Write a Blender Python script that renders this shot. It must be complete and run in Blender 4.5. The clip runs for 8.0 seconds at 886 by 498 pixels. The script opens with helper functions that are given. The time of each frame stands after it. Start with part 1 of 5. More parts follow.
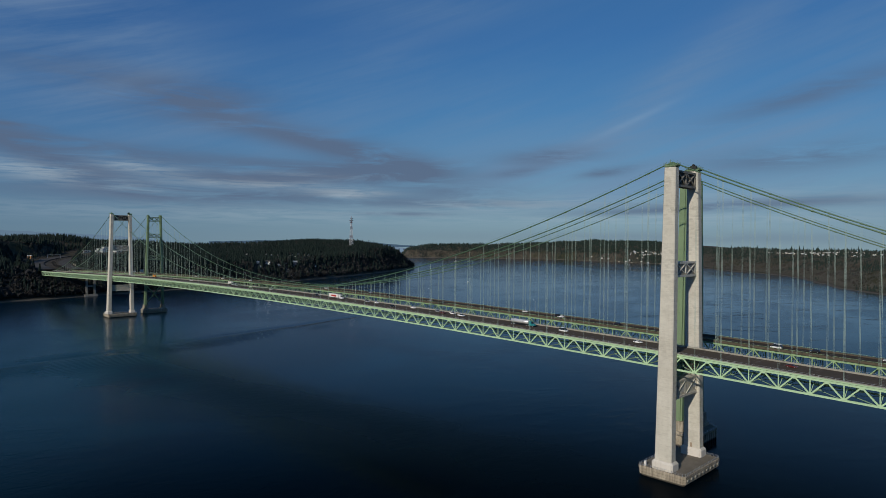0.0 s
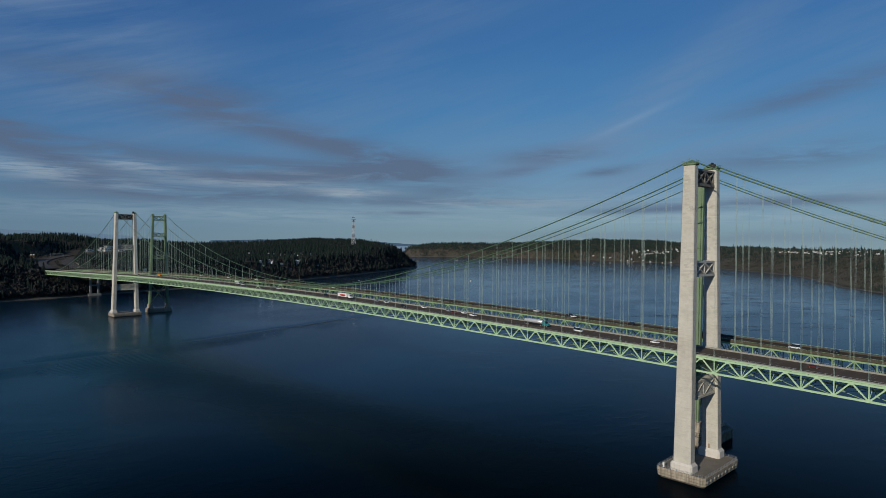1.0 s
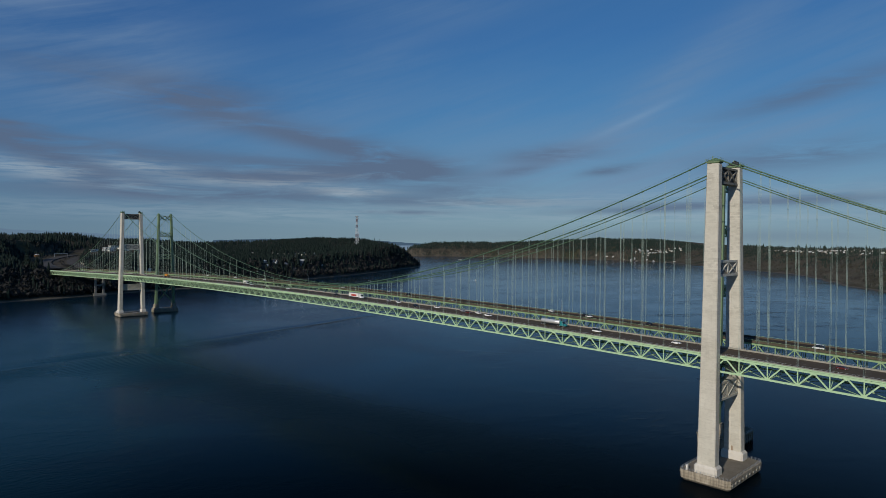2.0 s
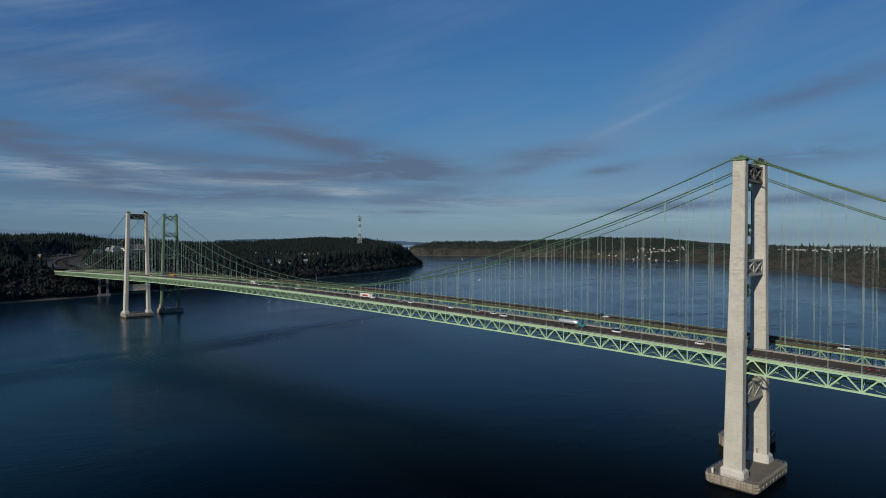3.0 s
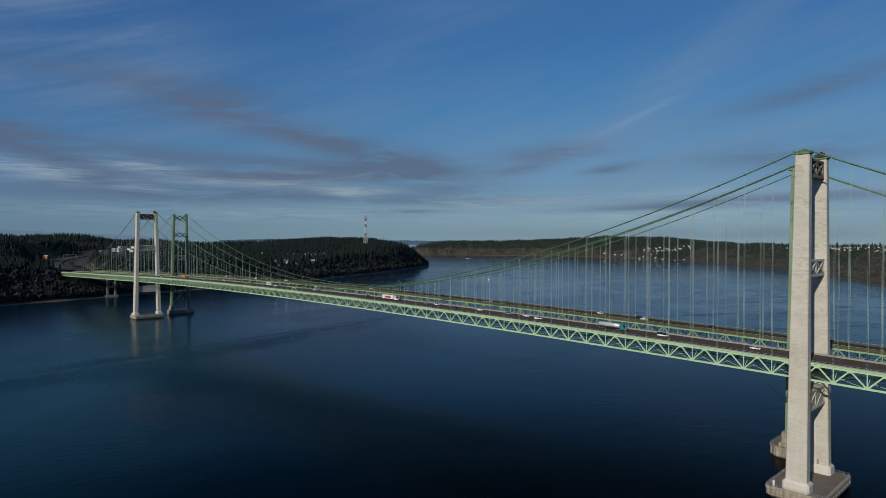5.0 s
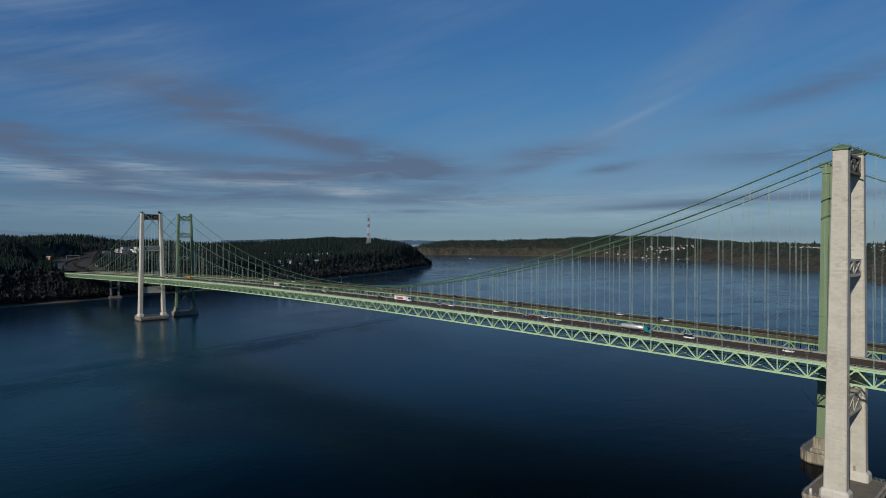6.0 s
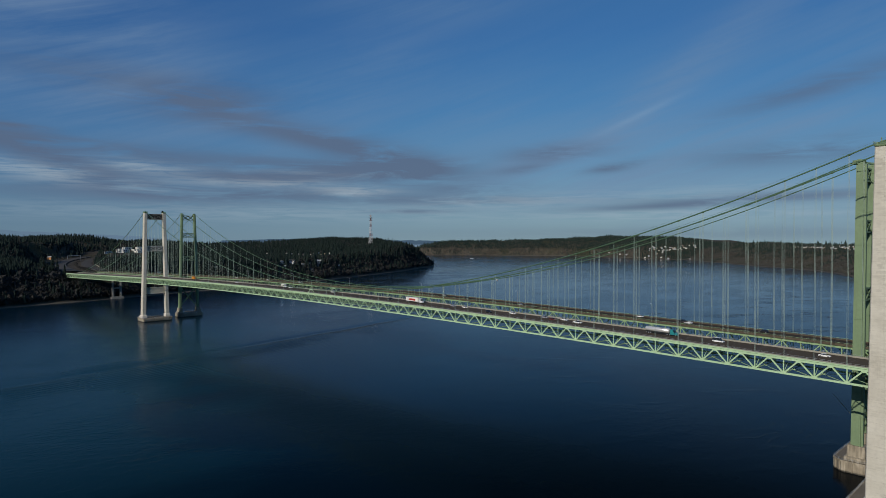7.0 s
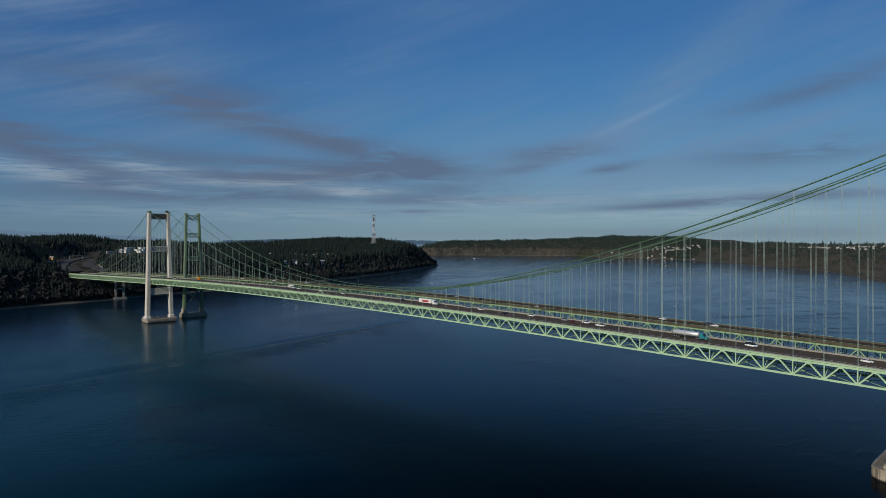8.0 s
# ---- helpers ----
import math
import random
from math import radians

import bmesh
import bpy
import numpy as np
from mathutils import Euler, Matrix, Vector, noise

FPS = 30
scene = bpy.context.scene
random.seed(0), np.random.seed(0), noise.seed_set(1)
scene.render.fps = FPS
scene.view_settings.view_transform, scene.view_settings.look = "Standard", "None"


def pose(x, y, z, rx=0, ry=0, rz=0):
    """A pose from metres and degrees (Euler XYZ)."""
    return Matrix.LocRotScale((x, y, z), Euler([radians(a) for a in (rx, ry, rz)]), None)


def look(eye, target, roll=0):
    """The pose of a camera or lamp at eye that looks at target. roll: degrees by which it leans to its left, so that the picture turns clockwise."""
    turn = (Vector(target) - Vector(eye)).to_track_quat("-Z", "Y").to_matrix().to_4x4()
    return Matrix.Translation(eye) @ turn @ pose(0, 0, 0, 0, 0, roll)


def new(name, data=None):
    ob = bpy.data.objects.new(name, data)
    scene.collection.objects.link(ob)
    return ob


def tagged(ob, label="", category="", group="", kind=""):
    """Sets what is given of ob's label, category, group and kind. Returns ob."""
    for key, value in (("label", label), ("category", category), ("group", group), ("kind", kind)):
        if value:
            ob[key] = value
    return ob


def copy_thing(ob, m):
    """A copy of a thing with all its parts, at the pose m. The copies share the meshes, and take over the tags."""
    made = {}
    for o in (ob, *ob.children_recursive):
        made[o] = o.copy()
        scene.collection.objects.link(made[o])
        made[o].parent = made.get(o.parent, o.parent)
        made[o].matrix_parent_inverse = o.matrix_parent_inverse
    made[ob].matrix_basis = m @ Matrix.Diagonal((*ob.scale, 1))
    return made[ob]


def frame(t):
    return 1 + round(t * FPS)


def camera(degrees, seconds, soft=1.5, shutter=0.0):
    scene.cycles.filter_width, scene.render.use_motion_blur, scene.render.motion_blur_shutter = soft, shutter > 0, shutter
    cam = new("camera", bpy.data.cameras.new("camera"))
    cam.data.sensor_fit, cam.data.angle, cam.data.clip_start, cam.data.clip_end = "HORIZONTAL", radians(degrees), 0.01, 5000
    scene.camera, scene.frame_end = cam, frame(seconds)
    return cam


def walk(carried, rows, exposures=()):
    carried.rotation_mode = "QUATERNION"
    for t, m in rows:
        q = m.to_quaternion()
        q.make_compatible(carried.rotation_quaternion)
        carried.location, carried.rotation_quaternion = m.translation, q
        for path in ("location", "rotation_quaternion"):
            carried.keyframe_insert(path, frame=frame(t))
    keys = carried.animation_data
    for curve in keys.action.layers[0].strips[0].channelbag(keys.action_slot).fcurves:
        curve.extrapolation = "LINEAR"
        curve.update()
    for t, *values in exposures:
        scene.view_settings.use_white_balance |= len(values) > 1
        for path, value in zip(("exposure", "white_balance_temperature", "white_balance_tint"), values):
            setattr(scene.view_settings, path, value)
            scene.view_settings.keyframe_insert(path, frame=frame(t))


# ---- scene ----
cam = camera(70.6, 8.0, soft=0.7)
PATH = [
    (0, (-302.518, -140.309, 114.458), (-301.124, -138.875, 114.438), 0.5),
    (0.5, (-304.176, -136.605, 114.457), (-302.782, -135.17, 114.437), 0.5),
    (1, (-305.81, -132.671, 114.463), (-304.417, -131.236, 114.44), 0.5),
    (1.5, (-307.424, -128.26, 114.459), (-306.033, -126.823, 114.435), 0.5),
    (3, (-311.929, -113.205, 114.461), (-310.541, -111.765, 114.434), 0.3),
    (3.5, (-313.059, -107.626, 114.463), (-311.672, -106.185, 114.436), 0.3),
    (4, (-313.784, -101.586, 114.466), (-312.398, -100.144, 114.439), 0.2),
    (4.5, (-314.138, -95.139, 114.469), (-312.753, -93.696, 114.441), 0.2),
    (6, (-314.129, -74.61, 114.495), (-312.748, -73.164, 114.466), 0.0),
    (6.5, (-313.863, -67.228, 114.498), (-312.481, -65.782, 114.469), 0.0),
    (7, (-313.342, -59.521, 114.5), (-311.961, -58.075, 114.471), 0.0),
    (7.5, (-312.675, -51.617, 114.507), (-311.295, -50.169, 114.478), 0.0),
    (8, (-311.935, -43.661, 114.512), (-310.556, -42.213, 114.483), 0.0),
]
walk(cam, [(t, look(eye, target, roll)) for t, eye, target, roll in PATH])

# ---- world, sun, exposure ----
SUN_FROM = Vector((-1.0, -0.22, 0.0)).normalized() * math.cos(radians(24)) + Vector((0, 0, math.sin(radians(24))))
scene.view_settings.exposure = 0.0


class Nodes:
    """Short hand for node trees."""

    def __init__(self, tree):
        self.tree = tree
        tree.nodes.clear()

    def add(self, kind):
        return self.tree.nodes.new(kind)

    def link(self, value, socket):
        if isinstance(value, bpy.types.NodeSocket):
            self.tree.links.new(value, socket)
        elif value is not None:
            socket.default_value = value

    def math(self, op, a, b=None, c=None, clamp=False):
        n = self.add("ShaderNodeMath")
        n.operation, n.use_clamp = op, clamp
        for v, s in zip((a, b, c), n.inputs):
            self.link(v, s)
        return n.outputs[0]

    def vmath(self, op, a, b=None):
        n = self.add("ShaderNodeVectorMath")
        n.operation = op
        self.link(a, n.inputs[0])
        self.link(b, n.inputs[1])
        return n.outputs["Value"] if op in ("DOT_PRODUCT", "LENGTH") else n.outputs[0]

    def mix(self, f, a, b, blend="MIX"):
        n = self.add("ShaderNodeMix")
        n.data_type, n.blend_type = "RGBA", blend
        self.link(f, n.inputs[0])
        for v, s in ((a, n.inputs[6]), (b, n.inputs[7])):
            self.link((*v, 1) if isinstance(v, tuple) and len(v) == 3 else v, s)
        return n.outputs[2]

    def noise(self, vec, scale, detail=4, rough=0.55, distort=0.0):
        n = self.add("ShaderNodeTexNoise")
        for k, v in (("Vector", vec), ("Scale", scale), ("Detail", detail), ("Roughness", rough), ("Distortion", distort)):
            self.link(v, n.inputs[k])
        return n.outputs["Fac"]

    def step(self, x, a, b):
        n = self.add("ShaderNodeMapRange")
        n.interpolation_type = "SMOOTHSTEP"
        self.link(x, n.inputs[0])
        self.link(a, n.inputs[1])
        self.link(b, n.inputs[2])
        return n.outputs[0]

    def coords(self, which="Object"):
        return self.add("ShaderNodeTexCoord").outputs[which]

    def place(self):
        return self.add("ShaderNodeNewGeometry").outputs["Position"]

    def scaled(self, vec, s):
        return self.vmath("MULTIPLY", vec, s)

    def split(self, vec):
        n = self.add("ShaderNodeSeparateXYZ")
        self.link(vec, n.inputs[0])
        return n.outputs

    def joined(self, x, y, z):
        n = self.add("ShaderNodeCombineXYZ")
        for v, s in zip((x, y, z), n.inputs):
            self.link(v, s)
        return n.outputs[0]


def make_world():
    world = bpy.data.worlds.new("sky")
    scene.world = world
    world.use_nodes = True
    n = Nodes(world.node_tree)
    way = n.coords("Generated")
    sky = n.add("ShaderNodeTexSky")
    sky.sky_type, sky.sun_disc = "NISHITA", False
    sky.sun_elevation = radians(24)
    sky.sun_rotation = math.atan2(SUN_FROM.x, SUN_FROM.y)
    sky.altitude, sky.air_density, sky.dust_density, sky.ozone_density = 100, 1.0, 0.6, 2.0
    x, y, z = n.split(way)
    az = n.math("MULTIPLY", n.math("ARCTAN2", x, y), 57.29578)
    el = n.math("MULTIPLY", n.math("ARCSINE", z), 57.29578)
    # deep winter blue overhead, paler lower down, grey-blue haze on the skyline
    grade = n.add("ShaderNodeValToRGB")
    n.link(n.math("DIVIDE", el, 90.0), grade.inputs[0])
    stops = ((0.0, (2.02, 2.95, 3.66)), (0.030, (1.68, 2.76, 3.78)), (0.075, (1.02, 2.40, 4.15)), (0.13, (0.54, 1.86, 4.05)), (0.20, (0.35, 1.36, 3.55)), (0.25, (0.31, 1.20, 3.20)), (0.34, (0.26, 1.00, 2.75)), (0.50, (0.20, 0.80, 2.25)), (1.0, (0.17, 0.66, 1.90)))
    while len(grade.color_ramp.elements) < len(stops):
        grade.color_ramp.elements.new(0.5)
    for e, (at, colour) in zip(grade.color_ramp.elements, stops):
        e.position, e.color = at, (*colour, 1)
    clear = n.mix(1.0, sky.outputs[0], (0.30, 0.46, 0.72), "MULTIPLY")
    base = n.mix(0.85, clear, grade.outputs[0])
    # the haze thins out towards the west
    base = n.mix(1.0, base, n.mix(n.step(az, 0.0, 62.0), (0.67, 0.75, 0.82), (1.13, 1.13, 1.05)), "MULTIPLY")
    # streaky high cloud
    flat = n.joined(az, n.math("MULTIPLY", el, 3.2), 0.0)
    warp = n.noise(n.scaled(flat, (0.05, 0.05, 1)), 1.0, 4)
    swept = n.joined(n.math("ADD", az, n.math("MULTIPLY", warp, 20.0)), n.math("ADD", n.math("MULTIPLY", el, 4.0), n.math("MULTIPLY", az, -1.2)), 0.0)
    streak = n.noise(n.scaled(swept, (0.035, 0.075, 1)), 1.0, 7, 0.62)
    fine = n.noise(n.scaled(flat, (0.115, 0.27, 1)), 1.0, 8, 0.62, 0.5)
    wisp = n.noise(n.scaled(flat, (0.22, 0.95, 1)), 1.0, 7, 0.6, 0.6)

    def bank(az0, el0, wide, high, lean=0.0, power=1.0):
        """A soft-edged cloud bank round one direction, degrees."""
        da = n.math("SUBTRACT", az, az0)
        de = n.math("SUBTRACT", n.math("SUBTRACT", el, el0), n.math("MULTIPLY", da, lean))
        r = n.math("ADD", n.math("POWER", n.math("ABSOLUTE", n.math("DIVIDE", da, wide)), 2.0),
                   n.math("POWER", n.math("ABSOLUTE", n.math("DIVIDE", de, high)), 2.0))
        return n.math("MULTIPLY", n.math("EXPONENT", n.math("MULTIPLY", r, -1.0)), power)

    def total(values):
        t = values[0]
        for v in values[1:]:
            t = n.math("ADD", t, v)
        return t

    # thin grey-white veils high up
    veil = total([bank(65.5, 14.6, 9, 2.0, 0.56, 0.75), bank(72.5, 9.2, 10, 1.3, 0.05, 0.8), bank(42, 20.5, 8, 1.6, 0.05, 0.55), bank(11, 17.5, 10, 3.4, -0.1, 1.2), bank(36, 14, 8, 3.5, 0.3, 0.55), bank(16, 11.5, 13, 3.6, -0.05, 1.1), bank(47, 11.5, 6, 3.0, 0.2, 0.45),
                  bank(56, 6.5, 14, 2.2, 0.0, 0.6), bank(80, 16, 8, 4, 0.3, 0.5), bank(70, 4.5, 22, 3.0, 0.0, 0.75), bank(60, 9.5, 12, 2.5, 0.1, 0.5)])
    veil = n.math("MULTIPLY", n.step(streak, 0.25, 0.75), n.math("ADD", n.math("MULTIPLY", veil, 0.66), 0.07), clamp=True)
    base = n.mix(veil, base, (1.55, 2.45, 3.85))
    # pale low streaks
    pale = total([bank(12.5, 5.1, 7, 0.8, -0.1, 0.9), bank(18.4, 6.0, 4, 0.55, -0.03, 0.9), bank(27.5, 5.1, 5.5, 0.45, 0.0, 1.35), bank(35.5, 4.4, 3.6, 0.42, 0.0, 1.3), bank(33.0, 5.9, 5.0, 0.30, 0.0, 0.8), bank(49, 3.5, 8, 0.5, 0.02, 0.6), bank(70, 3.8, 12, 0.8, 0.0, 0.35), bank(28, 2.4, 24, 0.8, 0.0, 0.35), bank(66, 2.2, 12, 0.5, 0.0, 0.5)])
    pale = n.math("MULTIPLY", n.step(wisp, 0.30, 0.62), pale, clamp=True)
    base = n.mix(n.math("MULTIPLY", pale, 0.90), base, (3.3, 4.15, 4.9))
    # grey-mauve banks
    dark = total([bank(23.1, 11.5, 5.6, 1.6, -0.04), bank(18.5, 12.6, 6, 1.2, 0.0, 0.35), bank(12.2, 13.3, 6, 1.3, 0.0, 0.35), bank(34.7, 8.3, 8, 0.9, -0.15, 0.95), bank(40.3, 6.4, 6, 1.3, -0.05, 0.95), bank(11.0, 6.7, 7, 1.1, -0.30, 1.05),
                  bank(23.5, 4.0, 15, 0.85, 0.0, 1.0), bank(30, 6.6, 11, 0.8, -0.06, 0.8), bank(16, 7.2, 8, 0.7, -0.12, 0.7), bank(44, 3.6, 9, 0.5, 0.0, 0.6), bank(31, 9.6, 7, 0.8, -0.1, 0.45), bank(27.5, 5.5, 9, 0.5, 0.0, 0.9), bank(9.8, 8.6, 2.6, 0.22, -0.05, 0.7), bank(53.6, 7.8, 4.5, 0.8, 0.06, 0.8), bank(59.0, 6.4, 2.4, 0.42, 0.12, 1.0), bank(51, 6.4, 2.5, 0.4, 0.1, 0.6),
                  bank(74.5, 11.8, 6.5, 0.9, 0.2, 0.75), bank(73.3, 7.0, 7.5, 1.0, 0.04, 0.75), bank(62.5, 2.9, 7, 0.32, 0.03, 0.8), bank(76, 3.6, 6, 0.45, 0.0, 0.5), bank(68, 3.4, 8, 0.4, 0.0, 0.6), bank(66, 0.6, 22, 0.6, 0.0, 0.40), bank(40.5, 2.6, 5, 0.2, 0.0, 0.7), bank(46, 4.6, 5, 0.5, 0.0, 0.5)])
    dark = n.math("MULTIPLY", n.step(fine, 0.22, 0.56), dark, clamp=True)
    base = n.mix(n.math("MULTIPLY", dark, 0.86), base, (0.98, 1.38, 2.20))
    # one short vapour trail
    trail = n.math("MULTIPLY", bank(61.0, 10.7, 3.2, 0.30, 0.42), n.math("ADD", 0.35, n.math("MULTIPLY", wisp, 0.45)))
    base = n.mix(n.math("MULTIPLY", trail, 0.75, clamp=True), base, (1.9, 3.1, 4.7))
    back = n.add("ShaderNodeBackground")
    n.link(base, back.inputs[0])
    back.inputs[1].default_value = 0.1
    out = n.add("ShaderNodeOutputWorld")
    n.link(back.outputs[0], out.inputs[0])


make_world()
sun_data = bpy.data.lights.new("sun", "SUN")
sun_data.energy, sun_data.angle, sun_data.color = 3.0, radians(0.53), (1.0, 0.93, 0.82)
sun = new("sun", sun_data)
sun.matrix_world = look(SUN_FROM * 1000, (0, 0, 0))


# ---- materials ----
def material(name, colour, rough=0.7, metal=0.0, second=None, grain=(0.3, 3.0), amount=0.5, relief=0.0, streaks=None, specular=0.4, per_piece=0.0):
    """A procedural surface: two colours mixed by coarse and fine noise, relief, and optional rain streaks running down."""
    m = bpy.data.materials.new(name)
    m.use_nodes = True
    n = Nodes(m.node_tree)
    p = n.place()
    coarse = n.noise(p, grain[0], 5, 0.6)
    fine = n.noise(p, grain[1], 5, 0.6)
    second = second or tuple(c * 0.7 for c in colour)
    f = n.math("MULTIPLY", n.math("ADD", n.step(coarse, 0.35, 0.7), n.step(fine, 0.3, 0.75)), amount, clamp=True)
    col = n.mix(f, colour, second)
    if streaks:
        run = n.noise(n.scaled(p, (1.6, 1.6, 0.06)), 1.0, 4)
        col = n.mix(n.math("MULTIPLY", n.step(run, 0.52, 0.75), streaks[1]), col, streaks[0])
    if per_piece:
        rnd = n.add("ShaderNodeObjectInfo").outputs["Random"]
        col = n.mix(n.math("MULTIPLY", rnd, per_piece), col, second)
    s = n.add("ShaderNodeBsdfPrincipled")
    n.link(col, s.inputs["Base Color"])
    n.link(n.math("ADD", rough - 0.08, n.math("MULTIPLY", fine, 0.16)), s.inputs["Roughness"])
    s.inputs["Metallic"].default_value = metal
    s.inputs["Specular IOR Level"].default_value = specular
    if relief:
        b = n.add("ShaderNodeBump")
        n.link(fine, b.inputs["Height"])
        b.inputs["Distance"].default_value = relief
        n.link(b.outputs[0], s.inputs["Normal"])
    out = n.add("ShaderNodeOutputMaterial")
    n.link(s.outputs[0], out.inputs[0])
    return m


def concrete_material():
    """Cast concrete in lifts: warm grey, each lift a little different, patched, with stains running down."""
    m = bpy.data.materials.new("cast_concrete")
    m.use_nodes = True
    n = Nodes(m.node_tree)
    p = n.place()
    x, y, z = n.split(p)
    lift = n.math("FLOOR", n.math("DIVIDE", z, 4.6))
    shade = n.noise(n.joined(0.0, 0.0, n.math("MULTIPLY", lift, 3.7)), 1.0, 1)
    blotch = n.noise(p, 0.16, 6, 0.65)
    patch = n.noise(n.scaled(p, (0.35, 0.35, 0.9)), 1.0, 6, 0.7)
    fine = n.noise(p, 2.2, 6, 0.7)
    col = n.mix(n.step(blotch, 0.3, 0.7), (0.595, 0.565, 0.480), (0.50, 0.472, 0.395))
    # formwork boards: rows of panels, some patched and darker, most of them high up
    row = n.math("FLOOR", n.math("DIVIDE", z, 0.92))
    along = n.math("ADD", n.math("ADD", x, y), n.math("MULTIPLY", row, 1.37))
    board = n.add("ShaderNodeTexWhiteNoise")
    n.link(n.joined(n.math("FLOOR", n.math("DIVIDE", along, 1.9)), row, 0.0), board.inputs["Vector"])
    worn = n.math("MULTIPLY", n.step(n.noise(p, 0.07, 3), 0.40, 0.62), n.math("ADD", 0.25, n.math("MULTIPLY", n.step(z, 40.0, 110.0), 0.75)))
    patched = n.math("MULTIPLY", n.step(board.outputs["Value"], 0.55, 0.95), worn)
    col = n.mix(n.math("MULTIPLY", patched, n.math("ADD", 0.30, n.math("MULTIPLY", n.step(fine, 0.35, 0.65), 0.45))), col, (0.32, 0.295, 0.245))
    seam = n.step(n.math("ABSOLUTE", n.math("SUBTRACT", n.math("FRACT", n.math("DIVIDE", z, 0.92)), 0.5)), 0.40, 0.49)
    col = n.mix(n.math("MULTIPLY", n.math("MULTIPLY", seam, n.step(patch, 0.40, 0.60)), n.math("ADD", 0.10, n.math("MULTIPLY", worn, 0.40))), col, (0.30, 0.275, 0.225))
    col = n.mix(n.math("MULTIPLY", n.step(patch, 0.46, 0.66), 0.42), col, (0.38, 0.355, 0.295))
    col = n.mix(n.math("MULTIPLY", n.step(shade, 0.4, 0.65), 0.35), col, (0.61, 0.585, 0.505))
    edge = n.math("ABSOLUTE", n.math("SUBTRACT", n.math("FRACT", n.math("DIVIDE", z, 4.6)), 0.5))
    broken = n.math("MULTIPLY", n.step(edge, 0.47, 0.497), n.step(fine, 0.4, 0.6))
    col = n.mix(n.math("MULTIPLY", broken, 0.42), col, (0.30, 0.265, 0.22))
    run = n.noise(n.scaled(p, (1.3, 1.3, 0.05)), 1.0, 5)
    col = n.mix(n.math("MULTIPLY", n.step(run, 0.55, 0.8), 0.30), col, (0.33, 0.28, 0.22))
    s = n.add("ShaderNodeBsdfPrincipled")
    n.link(col, s.inputs["Base Color"])
    s.inputs["Roughness"].default_value = 0.88
    s.inputs["Specular IOR Level"].default_value = 0.25
    b = n.add("ShaderNodeBump")
    n.link(n.math("ADD", fine, n.math("MULTIPLY", patch, 2.0)), b.inputs["Height"])
    b.inputs["Distance"].default_value = 0.04
    n.link(b.outputs[0], s.inputs["Normal"])
    out = n.add("ShaderNodeOutputMaterial")
    n.link(s.outputs[0], out.inputs[0])
    return m


def pier_material():
    """Sea-stained concrete with a dark, weedy tide band with its own ragged edge."""
    m = bpy.data.materials.new("pier_concrete")
    m.use_nodes = True
    n = Nodes(m.node_tree)
    p = n.place()
    x, y, z = n.split(p)
    blotch, fine = n.noise(p, 0.22, 6, 0.65), n.noise(p, 1.4, 6, 0.7)
    run = n.noise(n.scaled(p, (1.0, 1.0, 0.08)), 1.0, 5)
    col = n.mix(n.step(blotch, 0.32, 0.68), (0.43, 0.375, 0.285), (0.27, 0.228, 0.165))
    col = n.mix(n.math("MULTIPLY", n.step(run, 0.42, 0.66), 0.7), col, (0.15, 0.125, 0.09))
    tide = n.math("SUBTRACT", 1.0, n.step(n.math("ADD", z, n.math("MULTIPLY", n.math("SUBTRACT", fine, 0.5), 1.2)), 1.9, 2.7))
    col = n.mix(tide, col, (0.06, 0.052, 0.04))
    s = n.add("ShaderNodeBsdfPrincipled")
    n.link(col, s.inputs["Base Color"])
    s.inputs["Roughness"].default_value = 0.85
    b = n.add("ShaderNodeBump")
    n.link(fine, b.inputs["Height"])
    b.inputs["Distance"].default_value = 0.08
    n.link(b.outputs[0], s.inputs["Normal"])
    out = n.add("ShaderNodeOutputMaterial")
    n.link(s.outputs[0], out.inputs[0])
    return m


